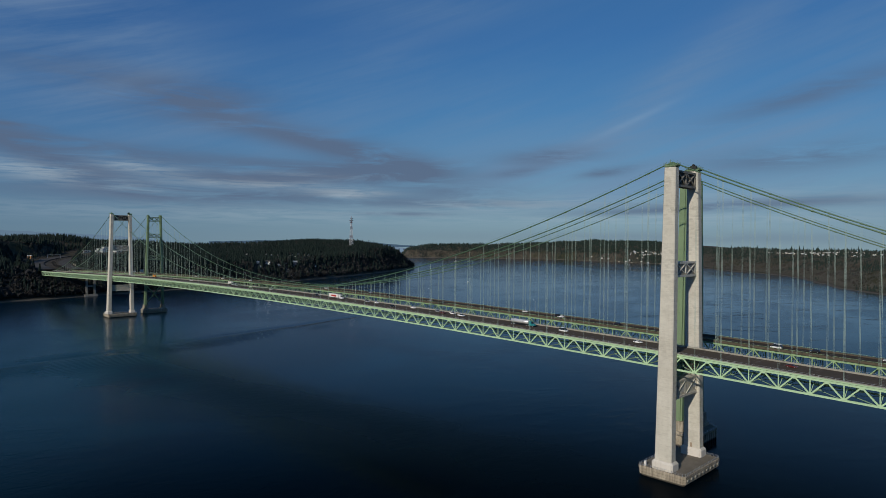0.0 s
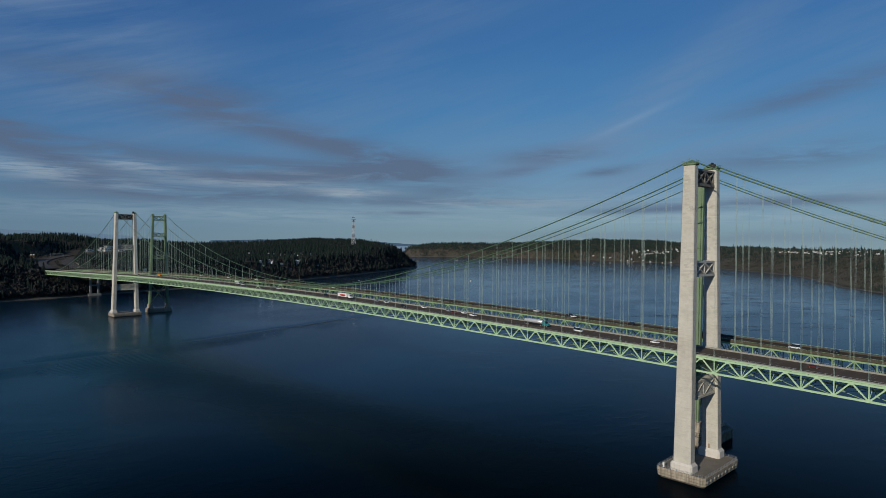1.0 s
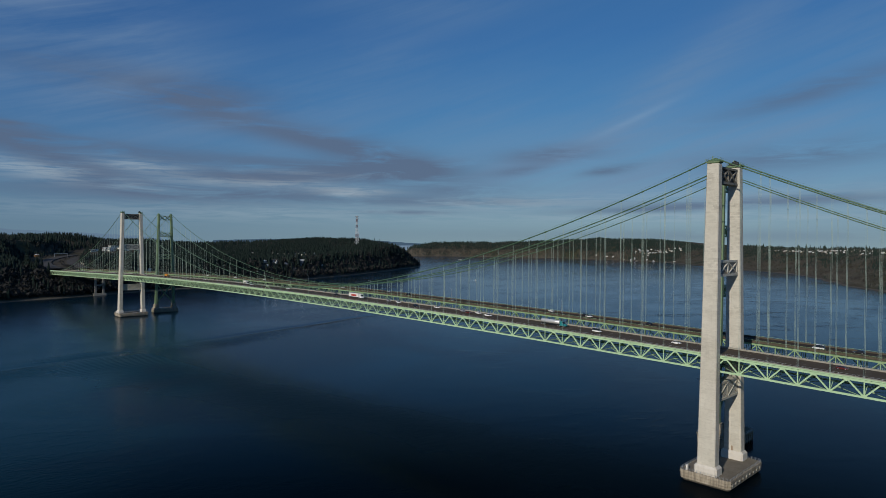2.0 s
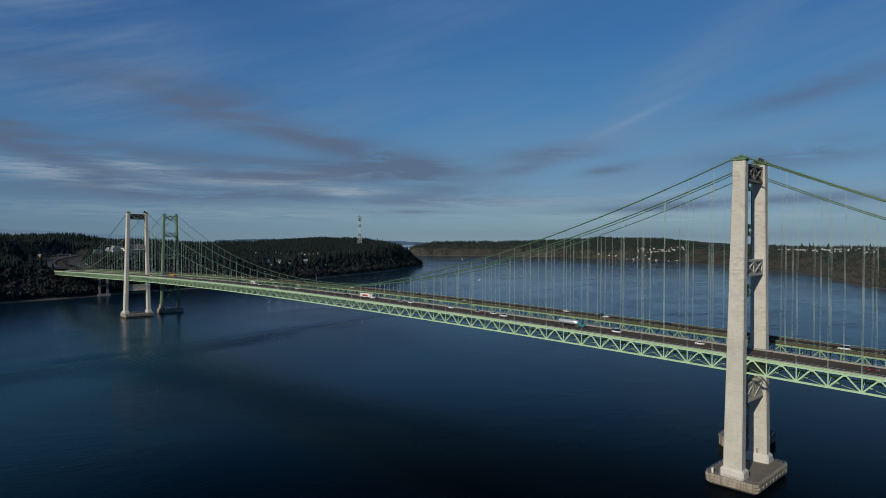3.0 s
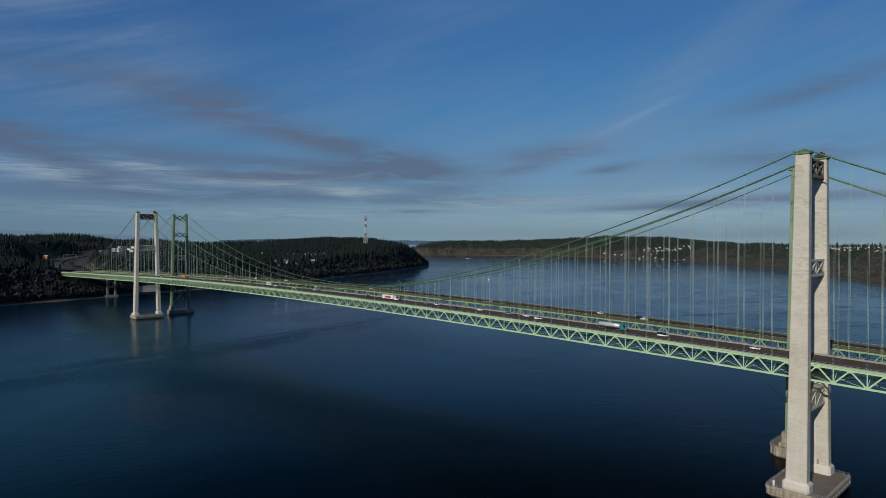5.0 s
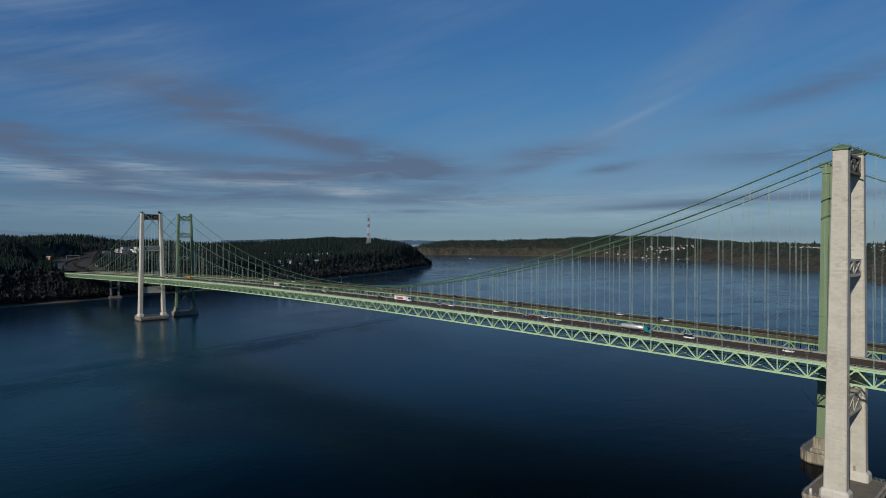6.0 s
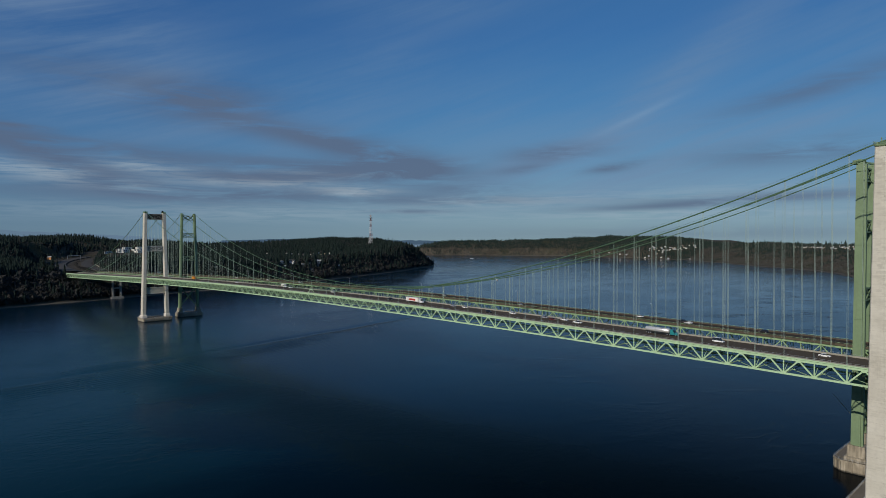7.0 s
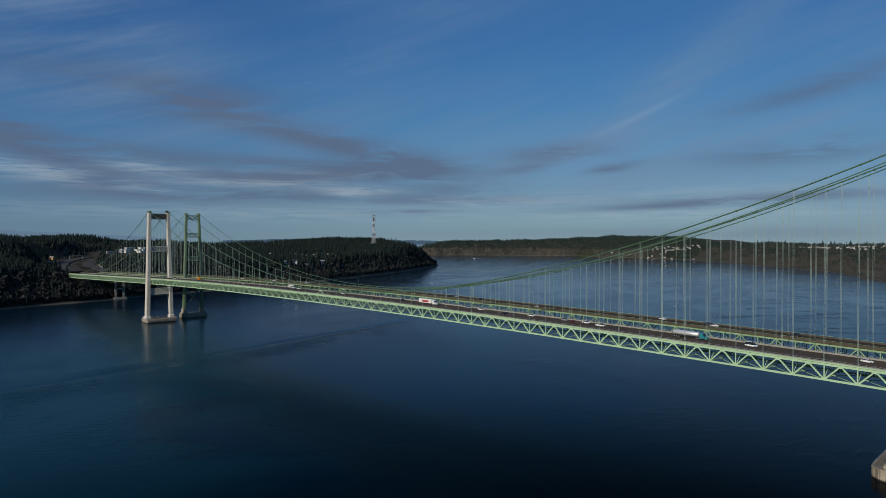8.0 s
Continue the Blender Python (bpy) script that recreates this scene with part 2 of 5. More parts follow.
def water_material():
    m = bpy.data.materials.new("tidal_water")
    m.use_nodes = True
    n = Nodes(m.node_tree)
    p = n.place()
    x, y, z = n.split(p)
    ripples = n.noise(p, 0.55, 4, 0.6, 0.3)
    chop = n.noise(n.scaled(p, (0.10, 0.16, 1)), 1.0, 4, 0.6, 0.5)
    swirl = n.noise(n.scaled(p, (0.004, 0.0065, 1)), 1.0, 5, 0.6, 1.2)
    slick = n.step(swirl, 0.44, 0.58)
    # the long wash of a passing boat: one swell, then a train of even ripples behind it
    warp = n.math("MULTIPLY", n.math("SUBTRACT", n.noise(p, 0.006, 3), 0.5), 26.0)
    behind = n.math("ADD", n.math("MULTIPLY", n.math("SUBTRACT", n.math("ADD", 566.0, n.math("MULTIPLY", x, 0.232)), y), 0.974), warp)
    swell = n.math("EXPONENT", n.math("MULTIPLY", n.math("POWER", n.math("ABSOLUTE", n.math("DIVIDE", behind, 9.0)), 2.0), -1.0))
    near_part = n.math("SUBTRACT", 1.0, n.step(x, 60.0, 330.0))
    swell = n.math("MULTIPLY", swell, n.math("SUBTRACT", 1.0, n.step(x, 180.0, 420.0)))
    band = n.math("MULTIPLY", n.step(behind, 0.0, 14.0), n.math("SUBTRACT", 1.0, n.step(behind, 30.0, 95.0)))
    band = n.math("MULTIPLY", band, n.math("MULTIPLY", near_part, n.step(n.noise(p, 0.012, 2), 0.3, 0.6)))
    train = n.math("MULTIPLY", n.math("SINE", n.math("MULTIPLY", behind, 0.92)), band)
    # eddies and boils streaming past the piers
    dx, dy = n.math("DIVIDE", n.math("SUBTRACT", x, 85.0), 60.0), n.math("DIVIDE", n.math("SUBTRACT", y, 62.0), 34.0)
    near_pier = n.math("EXPONENT", n.math("MULTIPLY", n.math("ADD", n.math("MULTIPLY", dx, dx), n.math("MULTIPLY", dy, dy)), -1.0))
    boils = n.math("MULTIPLY", n.math("MULTIPLY", n.step(n.noise(n.scaled(p, (0.035, 0.09, 1)), 1.0, 5, 0.65, 1.5), 0.54, 0.66), near_pier), n.noise(p, 0.35, 3))
    # long streaks of tide rip across the main channel
    ru, rv = n.math("SUBTRACT", n.math("MULTIPLY", x, 0.717), n.math("MULTIPLY", y, 0.697)), n.math("ADD", n.math("MULTIPLY", x, 0.697), n.math("MULTIPLY", y, 0.717))
    rx, ry = n.math("DIVIDE", n.math("SUBTRACT", x, 850.0), 520.0), n.math("DIVIDE", n.math("SUBTRACT", y, 260.0), 230.0)
    channel = n.math("EXPONENT", n.math("MULTIPLY", n.math("ADD", n.math("MULTIPLY", rx, rx), n.math("MULTIPLY", ry, ry)), -1.0))
    channel = n.math("ADD", channel, n.math("MULTIPLY", near_pier, 0.2), clamp=True)
    streaks = n.step(n.noise(n.joined(n.math("MULTIPLY", ru, 0.012), n.math("MULTIPLY", rv, 0.040), 0.0), 1.0, 5, 0.62, 0.8), 0.56, 0.68)
    streaks = n.math("MULTIPLY", n.math("MULTIPLY", streaks, channel), n.math("ADD", 0.4, n.noise(n.scaled(p, (0.16, 0.16, 1)), 1.0, 3)))
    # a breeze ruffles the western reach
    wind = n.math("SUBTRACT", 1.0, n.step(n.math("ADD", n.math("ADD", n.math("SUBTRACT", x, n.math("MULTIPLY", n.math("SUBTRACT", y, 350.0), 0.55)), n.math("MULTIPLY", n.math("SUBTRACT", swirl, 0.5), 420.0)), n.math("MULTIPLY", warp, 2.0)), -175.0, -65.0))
    # a broad roughened band, added to stand in for the bridge's blurred dark reflection
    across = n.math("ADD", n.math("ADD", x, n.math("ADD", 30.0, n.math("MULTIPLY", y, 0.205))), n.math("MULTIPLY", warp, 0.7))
    mirror_band = n.math("EXPONENT", n.math("MULTIPLY", n.math("POWER", n.math("ABSOLUTE", n.math("DIVIDE", across, 44.0)), 2.0), -1.0))
    mirror_band = n.math("MULTIPLY", mirror_band, n.math("SUBTRACT", 1.0, n.step(y, 420.0, 640.0)))
    height = n.math("ADD", n.math("MULTIPLY", ripples, 0.10), n.math("MULTIPLY", chop, 0.52))
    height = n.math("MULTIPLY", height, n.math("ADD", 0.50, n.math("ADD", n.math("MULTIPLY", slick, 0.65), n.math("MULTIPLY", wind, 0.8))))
    height = n.math("ADD", height, n.math("MULTIPLY", train, 0.50))
    height = n.math("ADD", height, n.math("MULTIPLY", swell, -2.4))
    height = n.math("ADD", height, n.math("MULTIPLY", boils, 0.5))
    height = n.math("ADD", height, n.math("MULTIPLY", streaks, 1.4))
    b = n.add("ShaderNodeBump")
    b.inputs["Strength"].default_value = 1.0
    b.inputs["Distance"].default_value = 0.30
    n.link(height, b.inputs["Height"])
    s = n.add("ShaderNodeBsdfPrincipled")
    # greener, brighter body colour along the western reach
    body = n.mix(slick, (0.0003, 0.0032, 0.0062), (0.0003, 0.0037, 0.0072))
    # body colour brightened beyond the near pier to make up for weak sky reflection
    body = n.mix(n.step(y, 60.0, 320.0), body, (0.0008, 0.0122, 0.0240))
    west_teal = n.math("MULTIPLY", wind, n.math("MULTIPLY", n.step(y, 110.0, 430.0), n.math("SUBTRACT", 1.0, n.step(n.math("ADD", y, n.math("MULTIPLY", warp, 4.0)), 640.0, 880.0))))
    n.link(n.mix(west_teal, body, (0.0030, 0.0400, 0.0600)), s.inputs["Base Color"])
    n.link(n.math("ADD", 0.11, n.math("ADD", n.math("MULTIPLY", mirror_band, 0.20), n.math("ADD", n.math("MULTIPLY", slick, 0.05), n.math("MULTIPLY", wind, 0.08)))), s.inputs["Roughness"])
    s.inputs["IOR"].default_value = 1.333
    s.inputs["Specular Tint"].default_value = (0.80, 0.96, 1.0, 1)
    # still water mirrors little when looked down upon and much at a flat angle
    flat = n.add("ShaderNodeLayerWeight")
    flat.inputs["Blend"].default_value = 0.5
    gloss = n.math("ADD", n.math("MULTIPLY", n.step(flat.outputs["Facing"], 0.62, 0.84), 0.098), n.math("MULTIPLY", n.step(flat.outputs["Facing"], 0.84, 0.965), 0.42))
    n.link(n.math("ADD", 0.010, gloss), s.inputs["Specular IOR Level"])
    n.link(b.outputs[0], s.inputs["Normal"])
    out = n.add("ShaderNodeOutputMaterial")
    n.link(s.outputs[0], out.inputs[0])
    return m


def ground_material():
    """Beach gravel low down, earth and leaf litter, scrub and grass above."""
    m = bpy.data.materials.new("shore_ground")
    m.use_nodes = True
    n = Nodes(m.node_tree)
    p = n.place()
    x, y, z = n.split(p)
    big, mid, fine = n.noise(p, 0.006, 5), n.noise(p, 0.04, 6, 0.65), n.noise(p, 0.3, 6, 0.7)
    col = n.mix(n.step(mid, 0.35, 0.65), (0.050, 0.044, 0.034), (0.088, 0.076, 0.058))
    col = n.mix(n.math("MULTIPLY", n.step(big, 0.5, 0.65), 0.6), col, (0.045, 0.050, 0.022))
    steep = n.split(n.add("ShaderNodeNewGeometry").outputs["True Normal"])[2]
    bare = n.math("MULTIPLY", n.math("SUBTRACT", 1.0, n.step(steep, 0.68, 0.80)), n.math("MULTIPLY", n.step(n.noise(p, 0.011, 4), 0.50, 0.62), n.step(x, 500.0, 900.0)))
    col = n.mix(bare, col, n.mix(fine, (0.115, 0.101, 0.082), (0.060, 0.054, 0.047)))
    beach = n.math("SUBTRACT", 1.0, n.step(n.math("ADD", z, n.math("MULTIPLY", n.math("SUBTRACT", fine, 0.5), 1.5)), 3.0, 4.3))
    col = n.mix(beach, col, n.mix(fine, (0.14, 0.128, 0.105), (0.07, 0.064, 0.054)))
    s = n.add("ShaderNodeBsdfPrincipled")
    n.link(col, s.inputs["Base Color"])
    s.inputs["Roughness"].default_value = 0.95
    s.inputs["Specular IOR Level"].default_value = 0.1
    b = n.add("ShaderNodeBump")
    n.link(n.math("ADD", mid, fine), b.inputs["Height"])
    b.inputs["Distance"].default_value = 1.0
    n.link(b.outputs[0], s.inputs["Normal"])
    out = n.add("ShaderNodeOutputMaterial")
    n.link(s.outputs[0], out.inputs[0])
    return m


def foliage_material(name, a, b, c, rough=0.9):
    """Foliage whose colour varies from crown to crown (connected piece by piece) and in patches."""
    m = bpy.data.materials.new(name)
    m.use_nodes = True
    n = Nodes(m.node_tree)
    p = n.place()
    island = n.add("ShaderNodeNewGeometry").outputs["Random Per Island"]
    patch = n.noise(p, 0.012, 4)
    leaf = n.noise(p, 0.9, 4, 0.7)
    col = n.mix(island, a, b)
    col = n.mix(n.math("MULTIPLY", n.step(patch, 0.42, 0.66), 0.7), col, c)
    col = n.mix(n.math("MULTIPLY", n.step(leaf, 0.45, 0.7), 0.4), col, tuple(v * 0.55 for v in a))
    s = n.add("ShaderNodeBsdfPrincipled")
    n.link(col, s.inputs["Base Color"])
    s.inputs["Roughness"].default_value = rough
    s.inputs["Specular IOR Level"].default_value = 0.12
    out = n.add("ShaderNodeOutputMaterial")
    n.link(s.outputs[0], out.inputs[0])
    return m


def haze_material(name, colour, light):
    """Far-off land seen through miles of air: dull colour, with the haze painted in as faint emission."""
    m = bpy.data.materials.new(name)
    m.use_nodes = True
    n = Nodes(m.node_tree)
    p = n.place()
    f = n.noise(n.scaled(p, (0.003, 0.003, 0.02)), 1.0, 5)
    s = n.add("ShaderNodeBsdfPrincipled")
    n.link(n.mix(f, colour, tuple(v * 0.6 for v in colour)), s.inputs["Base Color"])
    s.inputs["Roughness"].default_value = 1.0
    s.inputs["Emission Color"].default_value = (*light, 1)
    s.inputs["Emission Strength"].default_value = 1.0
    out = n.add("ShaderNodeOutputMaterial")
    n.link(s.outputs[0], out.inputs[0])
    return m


CONCRETE = concrete_material()
PIER = pier_material()
WATER = water_material()
GROUND = ground_material()
PALE_GREEN = material("pale_green_paint", (0.45, 0.635, 0.385), 0.5, second=(0.35, 0.51, 0.30), grain=(0.08, 1.2), amount=0.4, streaks=((0.30, 0.30, 0.19), 0.35))
TOWER_GREEN = material("weathered_green_paint", (0.185, 0.265, 0.145), 0.6, second=(0.135, 0.20, 0.11), grain=(0.06, 0.9), amount=0.45, streaks=((0.14, 0.17, 0.08), 0.5))
CABLE_GREEN = material("cable_green_paint", (0.075, 0.145, 0.068), 0.36, second=(0.055, 0.112, 0.052), grain=(0.05, 1.0), amount=0.4, specular=0.9)
HANGER = material("hanger_paint", (0.34, 0.44, 0.38), 0.5, second=(0.27, 0.35, 0.30), grain=(0.05, 1.0), amount=0.4)
ROAD = material("worn_asphalt", (0.098, 0.074, 0.050), 0.95, second=(0.066, 0.051, 0.035), grain=(0.03, 0.8), amount=0.5, specular=0.2)
OLD_ROAD = material("old_asphalt", (0.058, 0.044, 0.030), 0.95, second=(0.042, 0.033, 0.024), grain=(0.03, 0.8), amount=0.5, specular=0.2)
GREY_ROAD = material("grey_asphalt", (0.085, 0.080, 0.073), 0.95, second=(0.055, 0.052, 0.047), grain=(0.03, 0.8), amount=0.6, specular=0.2)
KERB = material("deck_concrete", (0.34, 0.325, 0.27), 0.85, second=(0.25, 0.235, 0.19), grain=(0.1, 1.2), amount=0.45, streaks=((0.19, 0.17, 0.13), 0.4))
OLD_KERB = material("old_deck_concrete", (0.10, 0.082, 0.054), 0.9, second=(0.07, 0.057, 0.04), grain=(0.1, 1.2), amount=0.5)
OLD_GREEN = material("old_green_paint", (0.30, 0.44, 0.22), 0.55, second=(0.23, 0.34, 0.17), grain=(0.08, 1.2), amount=0.45, streaks=((0.22, 0.22, 0.13), 0.4))
PAINT_LINE = material("road_marking", (0.34, 0.32, 0.28), 0.8, second=(0.20, 0.19, 0.165), grain=(0.5, 3.0), amount=0.5)
DARK_STEEL = material("dark_steel", (0.045, 0.047, 0.045), 0.5, metal=0.6, grain=(0.5, 4.0))
GALVANISED = material("galvanised_steel", (0.55, 0.56, 0.56), 0.45, metal=0.7, second=(0.42, 0.43, 0.43), grain=(0.5, 4.0))
TYRE = material("tyre_rubber", (0.02, 0.02, 0.021), 0.85, grain=(2.0, 9.0))
GLASS = material("dark_window_glass", (0.012, 0.014, 0.017), 0.08, second=(0.02, 0.023, 0.027), grain=(0.3, 2.0), specular=0.6)
WHITE_PAINT = material("white_car_paint", (0.80, 0.80, 0.78), 0.3, second=(0.70, 0.70, 0.68), grain=(0.5, 4.0), amount=0.3, specular=0.5)
SILVER_PAINT = material("silver_car_paint", (0.50, 0.51, 0.52), 0.3, metal=0.5, second=(0.42, 0.43, 0.44), grain=(0.5, 4.0), amount=0.3)
BLACK_PAINT = material("black_car_paint", (0.018, 0.019, 0.022), 0.25, second=(0.03, 0.03, 0.033), grain=(0.5, 4.0), amount=0.3, specular=0.5)
RED_PAINT = material("red_car_paint", (0.10, 0.015, 0.013), 0.3, second=(0.13, 0.016, 0.014), grain=(0.5, 4.0), amount=0.3, specular=0.5)
BRIGHT_RED = material("red_trailer_paint", (0.42, 0.035, 0.03), 0.4, second=(0.34, 0.03, 0.026), grain=(0.5, 4.0), amount=0.3)
TEAL_PAINT = material("teal_truck_paint", (0.02, 0.22, 0.23), 0.35, second=(0.015, 0.17, 0.18), grain=(0.5, 4.0), amount=0.3, specular=0.5)
ORANGE_PAINT = material("orange_truck_paint", (0.72, 0.29, 0.02), 0.45, second=(0.60, 0.22, 0.02), grain=(0.5, 4.0), amount=0.3)
TANK = material("polished_tank", (0.72, 0.72, 0.70), 0.3, metal=0.4, second=(0.62, 0.62, 0.60), grain=(0.3, 3.0), amount=0.3)
HEADLIGHT = material("lamp_glass", (0.75, 0.76, 0.78), 0.15, grain=(2.0, 9.0), amount=0.1)
HOUSE_WHITE = material("white_siding", (0.78, 0.76, 0.70), 0.7, second=(0.66, 0.63, 0.57), grain=(0.2, 2.0), amount=0.35)
HOUSE_TAN = material("tan_siding", (0.50, 0.43, 0.33), 0.7, second=(0.40, 0.34, 0.26), grain=(0.2, 2.0), amount=0.35)
HOUSE_GREY = material("grey_siding", (0.33, 0.35, 0.37), 0.7, second=(0.26, 0.28, 0.30), grain=(0.2, 2.0), amount=0.35)
HOUSE_ORANGE = material("orange_siding", (0.62, 0.27, 0.09), 0.7, second=(0.52, 0.22, 0.08), grain=(0.2, 2.0), amount=0.35)
SHINGLE = material("dark_shingle", (0.10, 0.095, 0.09), 0.85, second=(0.07, 0.066, 0.062), grain=(0.4, 3.0), amount=0.5)
DOOR_RUST = material("rusty_steel", (0.27, 0.19, 0.12), 0.8, second=(0.38, 0.31, 0.23), grain=(0.6, 4.0), amount=0.6)
PLINTH = material("clean_concrete", (0.66, 0.62, 0.545), 0.85, second=(0.56, 0.52, 0.45), grain=(0.3, 2.5), amount=0.45, relief=0.03, streaks=((0.45, 0.41, 0.34), 0.3))
PIER_TOP = material("trodden_pier_top", (0.225, 0.195, 0.15), 0.95, second=(0.15, 0.128, 0.097), grain=(0.12, 1.5), amount=0.7, relief=0.03)
# concrete darkened by painted-in shade, for the shore pier and middle strut web
SHADY_CONCRETE = material("shaded_grey_concrete", (0.27, 0.26, 0.23), 0.9, second=(0.19, 0.18, 0.16), grain=(0.2, 2.0), amount=0.5, streaks=((0.13, 0.12, 0.10), 0.5))
STRUT_GREY = material("dark_strut_concrete", (0.24, 0.225, 0.19), 0.9, second=(0.17, 0.158, 0.132), grain=(0.2, 2.0), amount=0.5, streaks=((0.11, 0.10, 0.085), 0.5))
# web of the top strut: the recess's shade is painted into this colour
RECESS_SHADE = material("recess_shade_concrete", (0.075, 0.07, 0.06), 0.95, second=(0.05, 0.046, 0.04), grain=(0.2, 2.0), amount=0.5)
FOAM = material("sea_foam", (0.70, 0.73, 0.74), 0.8, second=(0.35, 0.42, 0.47), grain=(0.4, 2.0), amount=0.6)
PALE_ROOF = material("pale_roof", (0.62, 0.62, 0.60), 0.7, second=(0.52, 0.52, 0.50), grain=(0.2, 2.0), amount=0.4)
MAST_RED = material("red_mast_paint", (0.20, 0.10, 0.10), 0.6, grain=(0.3, 2.0))
MAST_WHITE = material("white_mast_paint", (0.55, 0.56, 0.57), 0.6, second=(0.44, 0.45, 0.46), grain=(0.3, 2.0))
BARK = material("fir_bark", (0.085, 0.06, 0.042), 0.95, second=(0.05, 0.036, 0.026), grain=(0.4, 4.0), amount=0.6)
FIR = foliage_material("fir_needles", (0.013, 0.023, 0.020), (0.020, 0.032, 0.025), (0.011, 0.020, 0.018))
# paler and bluer than FIR: distance haze put into the needle colour
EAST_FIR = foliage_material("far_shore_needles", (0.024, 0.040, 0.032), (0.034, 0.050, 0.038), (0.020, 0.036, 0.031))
BARE = foliage_material("bare_twigs", (0.042, 0.042, 0.041), (0.058, 0.057, 0.055), (0.032, 0.033, 0.033))
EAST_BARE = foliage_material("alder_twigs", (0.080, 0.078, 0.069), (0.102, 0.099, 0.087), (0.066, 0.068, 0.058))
# backdrop colours: the second one is the haze, put in as emission
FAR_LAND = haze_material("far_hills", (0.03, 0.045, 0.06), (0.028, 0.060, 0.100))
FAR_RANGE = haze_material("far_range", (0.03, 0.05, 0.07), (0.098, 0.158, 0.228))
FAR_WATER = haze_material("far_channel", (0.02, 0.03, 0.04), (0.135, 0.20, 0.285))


# ---- building helpers ----
WORLD = {}


def thing(name, at=(0, 0, 0), label="", category="", group="", kind="", turn=0.0):
    ob = new(name)
    ob.empty_display_size = 0.5
    ob.matrix_basis = pose(*at, 0, 0, turn)
    WORLD[ob] = ob.matrix_basis.copy()
    return tagged(ob, label, category, group, kind)


def under(ob, parent, m=None):
    """Parent ob to a thing or part; m is its pose in the world."""
    m = m if m is not None else Matrix.Identity(4)
    if parent is not None:
        ob.parent = parent
        ob.matrix_parent_inverse = WORLD[parent].inverted()
    ob.matrix_basis = m
    WORLD[ob] = m.copy()
    return ob


def mesh_of(name, geo, mat, smooth=False):
    data = bpy.data.meshes.new(name)
    data.from_pydata(geo.v, [], geo.f)
    data.materials.append(mat)
    if smooth:
        data.polygons.foreach_set("use_smooth", [True] * len(data.polygons))
    data.update()
    return data


def part(name, geo, mat, parent, label="", m=None, smooth=False, kind=""):
    data = geo if isinstance(geo, bpy.types.Mesh) else mesh_of(name, geo, mat, smooth)
    return tagged(under(new(name, data), parent, m), label, kind=kind)


class Geo:
    """A growing list of corners and faces."""

    def __init__(self):
        self.v, self.f = [], []

    def hexa(self, c):
        """Eight corners: four below going round, four above."""
        k = len(self.v)
        self.v += [tuple(p) for p in c]
        self.f += [(k + 3, k + 2, k + 1, k), (k + 4, k + 5, k + 6, k + 7)]
        self.f += [(k + i, k + (i + 1) % 4, k + 4 + (i + 1) % 4, k + 4 + i) for i in range(4)]
        return self

    def box(self, x0, x1, y0, y1, z0, z1):
        return self.hexa([(x0, y0, z0), (x1, y0, z0), (x1, y1, z0), (x0, y1, z0), (x0, y0, z1), (x1, y0, z1), (x1, y1, z1), (x0, y1, z1)])

    def bar(self, p, q, w, h, up=(0, 0, 1)):
        """A straight member from p to q, w wide sideways and h high."""
        p, q = Vector(p), Vector(q)
        d = (q - p).normalized()
        s = d.cross(Vector(up))
        s = s.normalized() if s.length > 1e-4 else Vector((1, 0, 0))
        u = s.cross(d).normalized()
        c = []
        for e in (p, q):
            c += [e - s * w / 2 - u * h / 2, e + s * w / 2 - u * h / 2, e + s * w / 2 + u * h / 2, e - s * w / 2 + u * h / 2]
        return self.hexa(c)

    def loft(self, rings, caps=True):
        """Skin through rings of equally many points, bottom to top, each going round counter-clockwise."""
        k, m = len(self.v), len(rings[0])
        for r in rings:
            self.v += [tuple(p) for p in r]
        for a in range(len(rings) - 1):
            for i in range(m):
                j = (i + 1) % m
                self.f.append((k + a * m + i, k + a * m + j, k + (a + 1) * m + j, k + (a + 1) * m + i))
        if caps:
            self.f.append(tuple(k + i for i in reversed(range(m))))
            self.f.append(tuple(k + (len(rings) - 1) * m + i for i in range(m)))
        return self

    def tube(self, points, r, sides=8):
        """A round rod through points; r one radius or one for each point."""
        pts = [Vector(p) for p in points]
        rs = r if isinstance(r, (list, tuple)) else [r] * len(pts)
        rings = []
        for i, p in enumerate(pts):
            d = (pts[min(i + 1, len(pts) - 1)] - pts[max(i - 1, 0)]).normalized()
            s = d.cross(Vector((0, 0, 1)) if abs(d.z) < 0.95 else Vector((1, 0, 0))).normalized()
            u = s.cross(d)
            rings.append([p + (s * math.cos(a) - u * math.sin(a)) * rs[i] for a in (2 * math.pi * k / sides for k in range(sides))])
        return self.loft(rings)


def unit_bar(name, w, h, mat, lip=0.0):
    """A one-metre member along z, for scaling to length; lip adds flanges, so that it reads as a rolled section."""
    g = Geo()
    if lip:
        g.box(-w / 2, w / 2, -h / 2, -h / 2 + lip, -0.5, 0.5).box(-w / 2, w / 2, h / 2 - lip, h / 2, -0.5, 0.5).box(-w * 0.32, w * 0.32, -h / 2 + lip, h / 2 - lip, -0.5, 0.5)
    else:
        g.box(-w / 2, w / 2, -h / 2, h / 2, -0.5, 0.5)
    return mesh_of(name, g, mat)


def between(p, q, across=(1, 0, 0)):
    """The pose that stretches a one-metre z member from p to q, with its x side along across."""
    p, q = Vector(p), Vector(q)
    z = (q - p)
    length = z.length
    z.normalize()
    x = Vector(across)
    x = (x - z * x.dot(z)).normalized()
    y = z.cross(x)
    r = Matrix((x, y, z)).transposed().to_4x4()
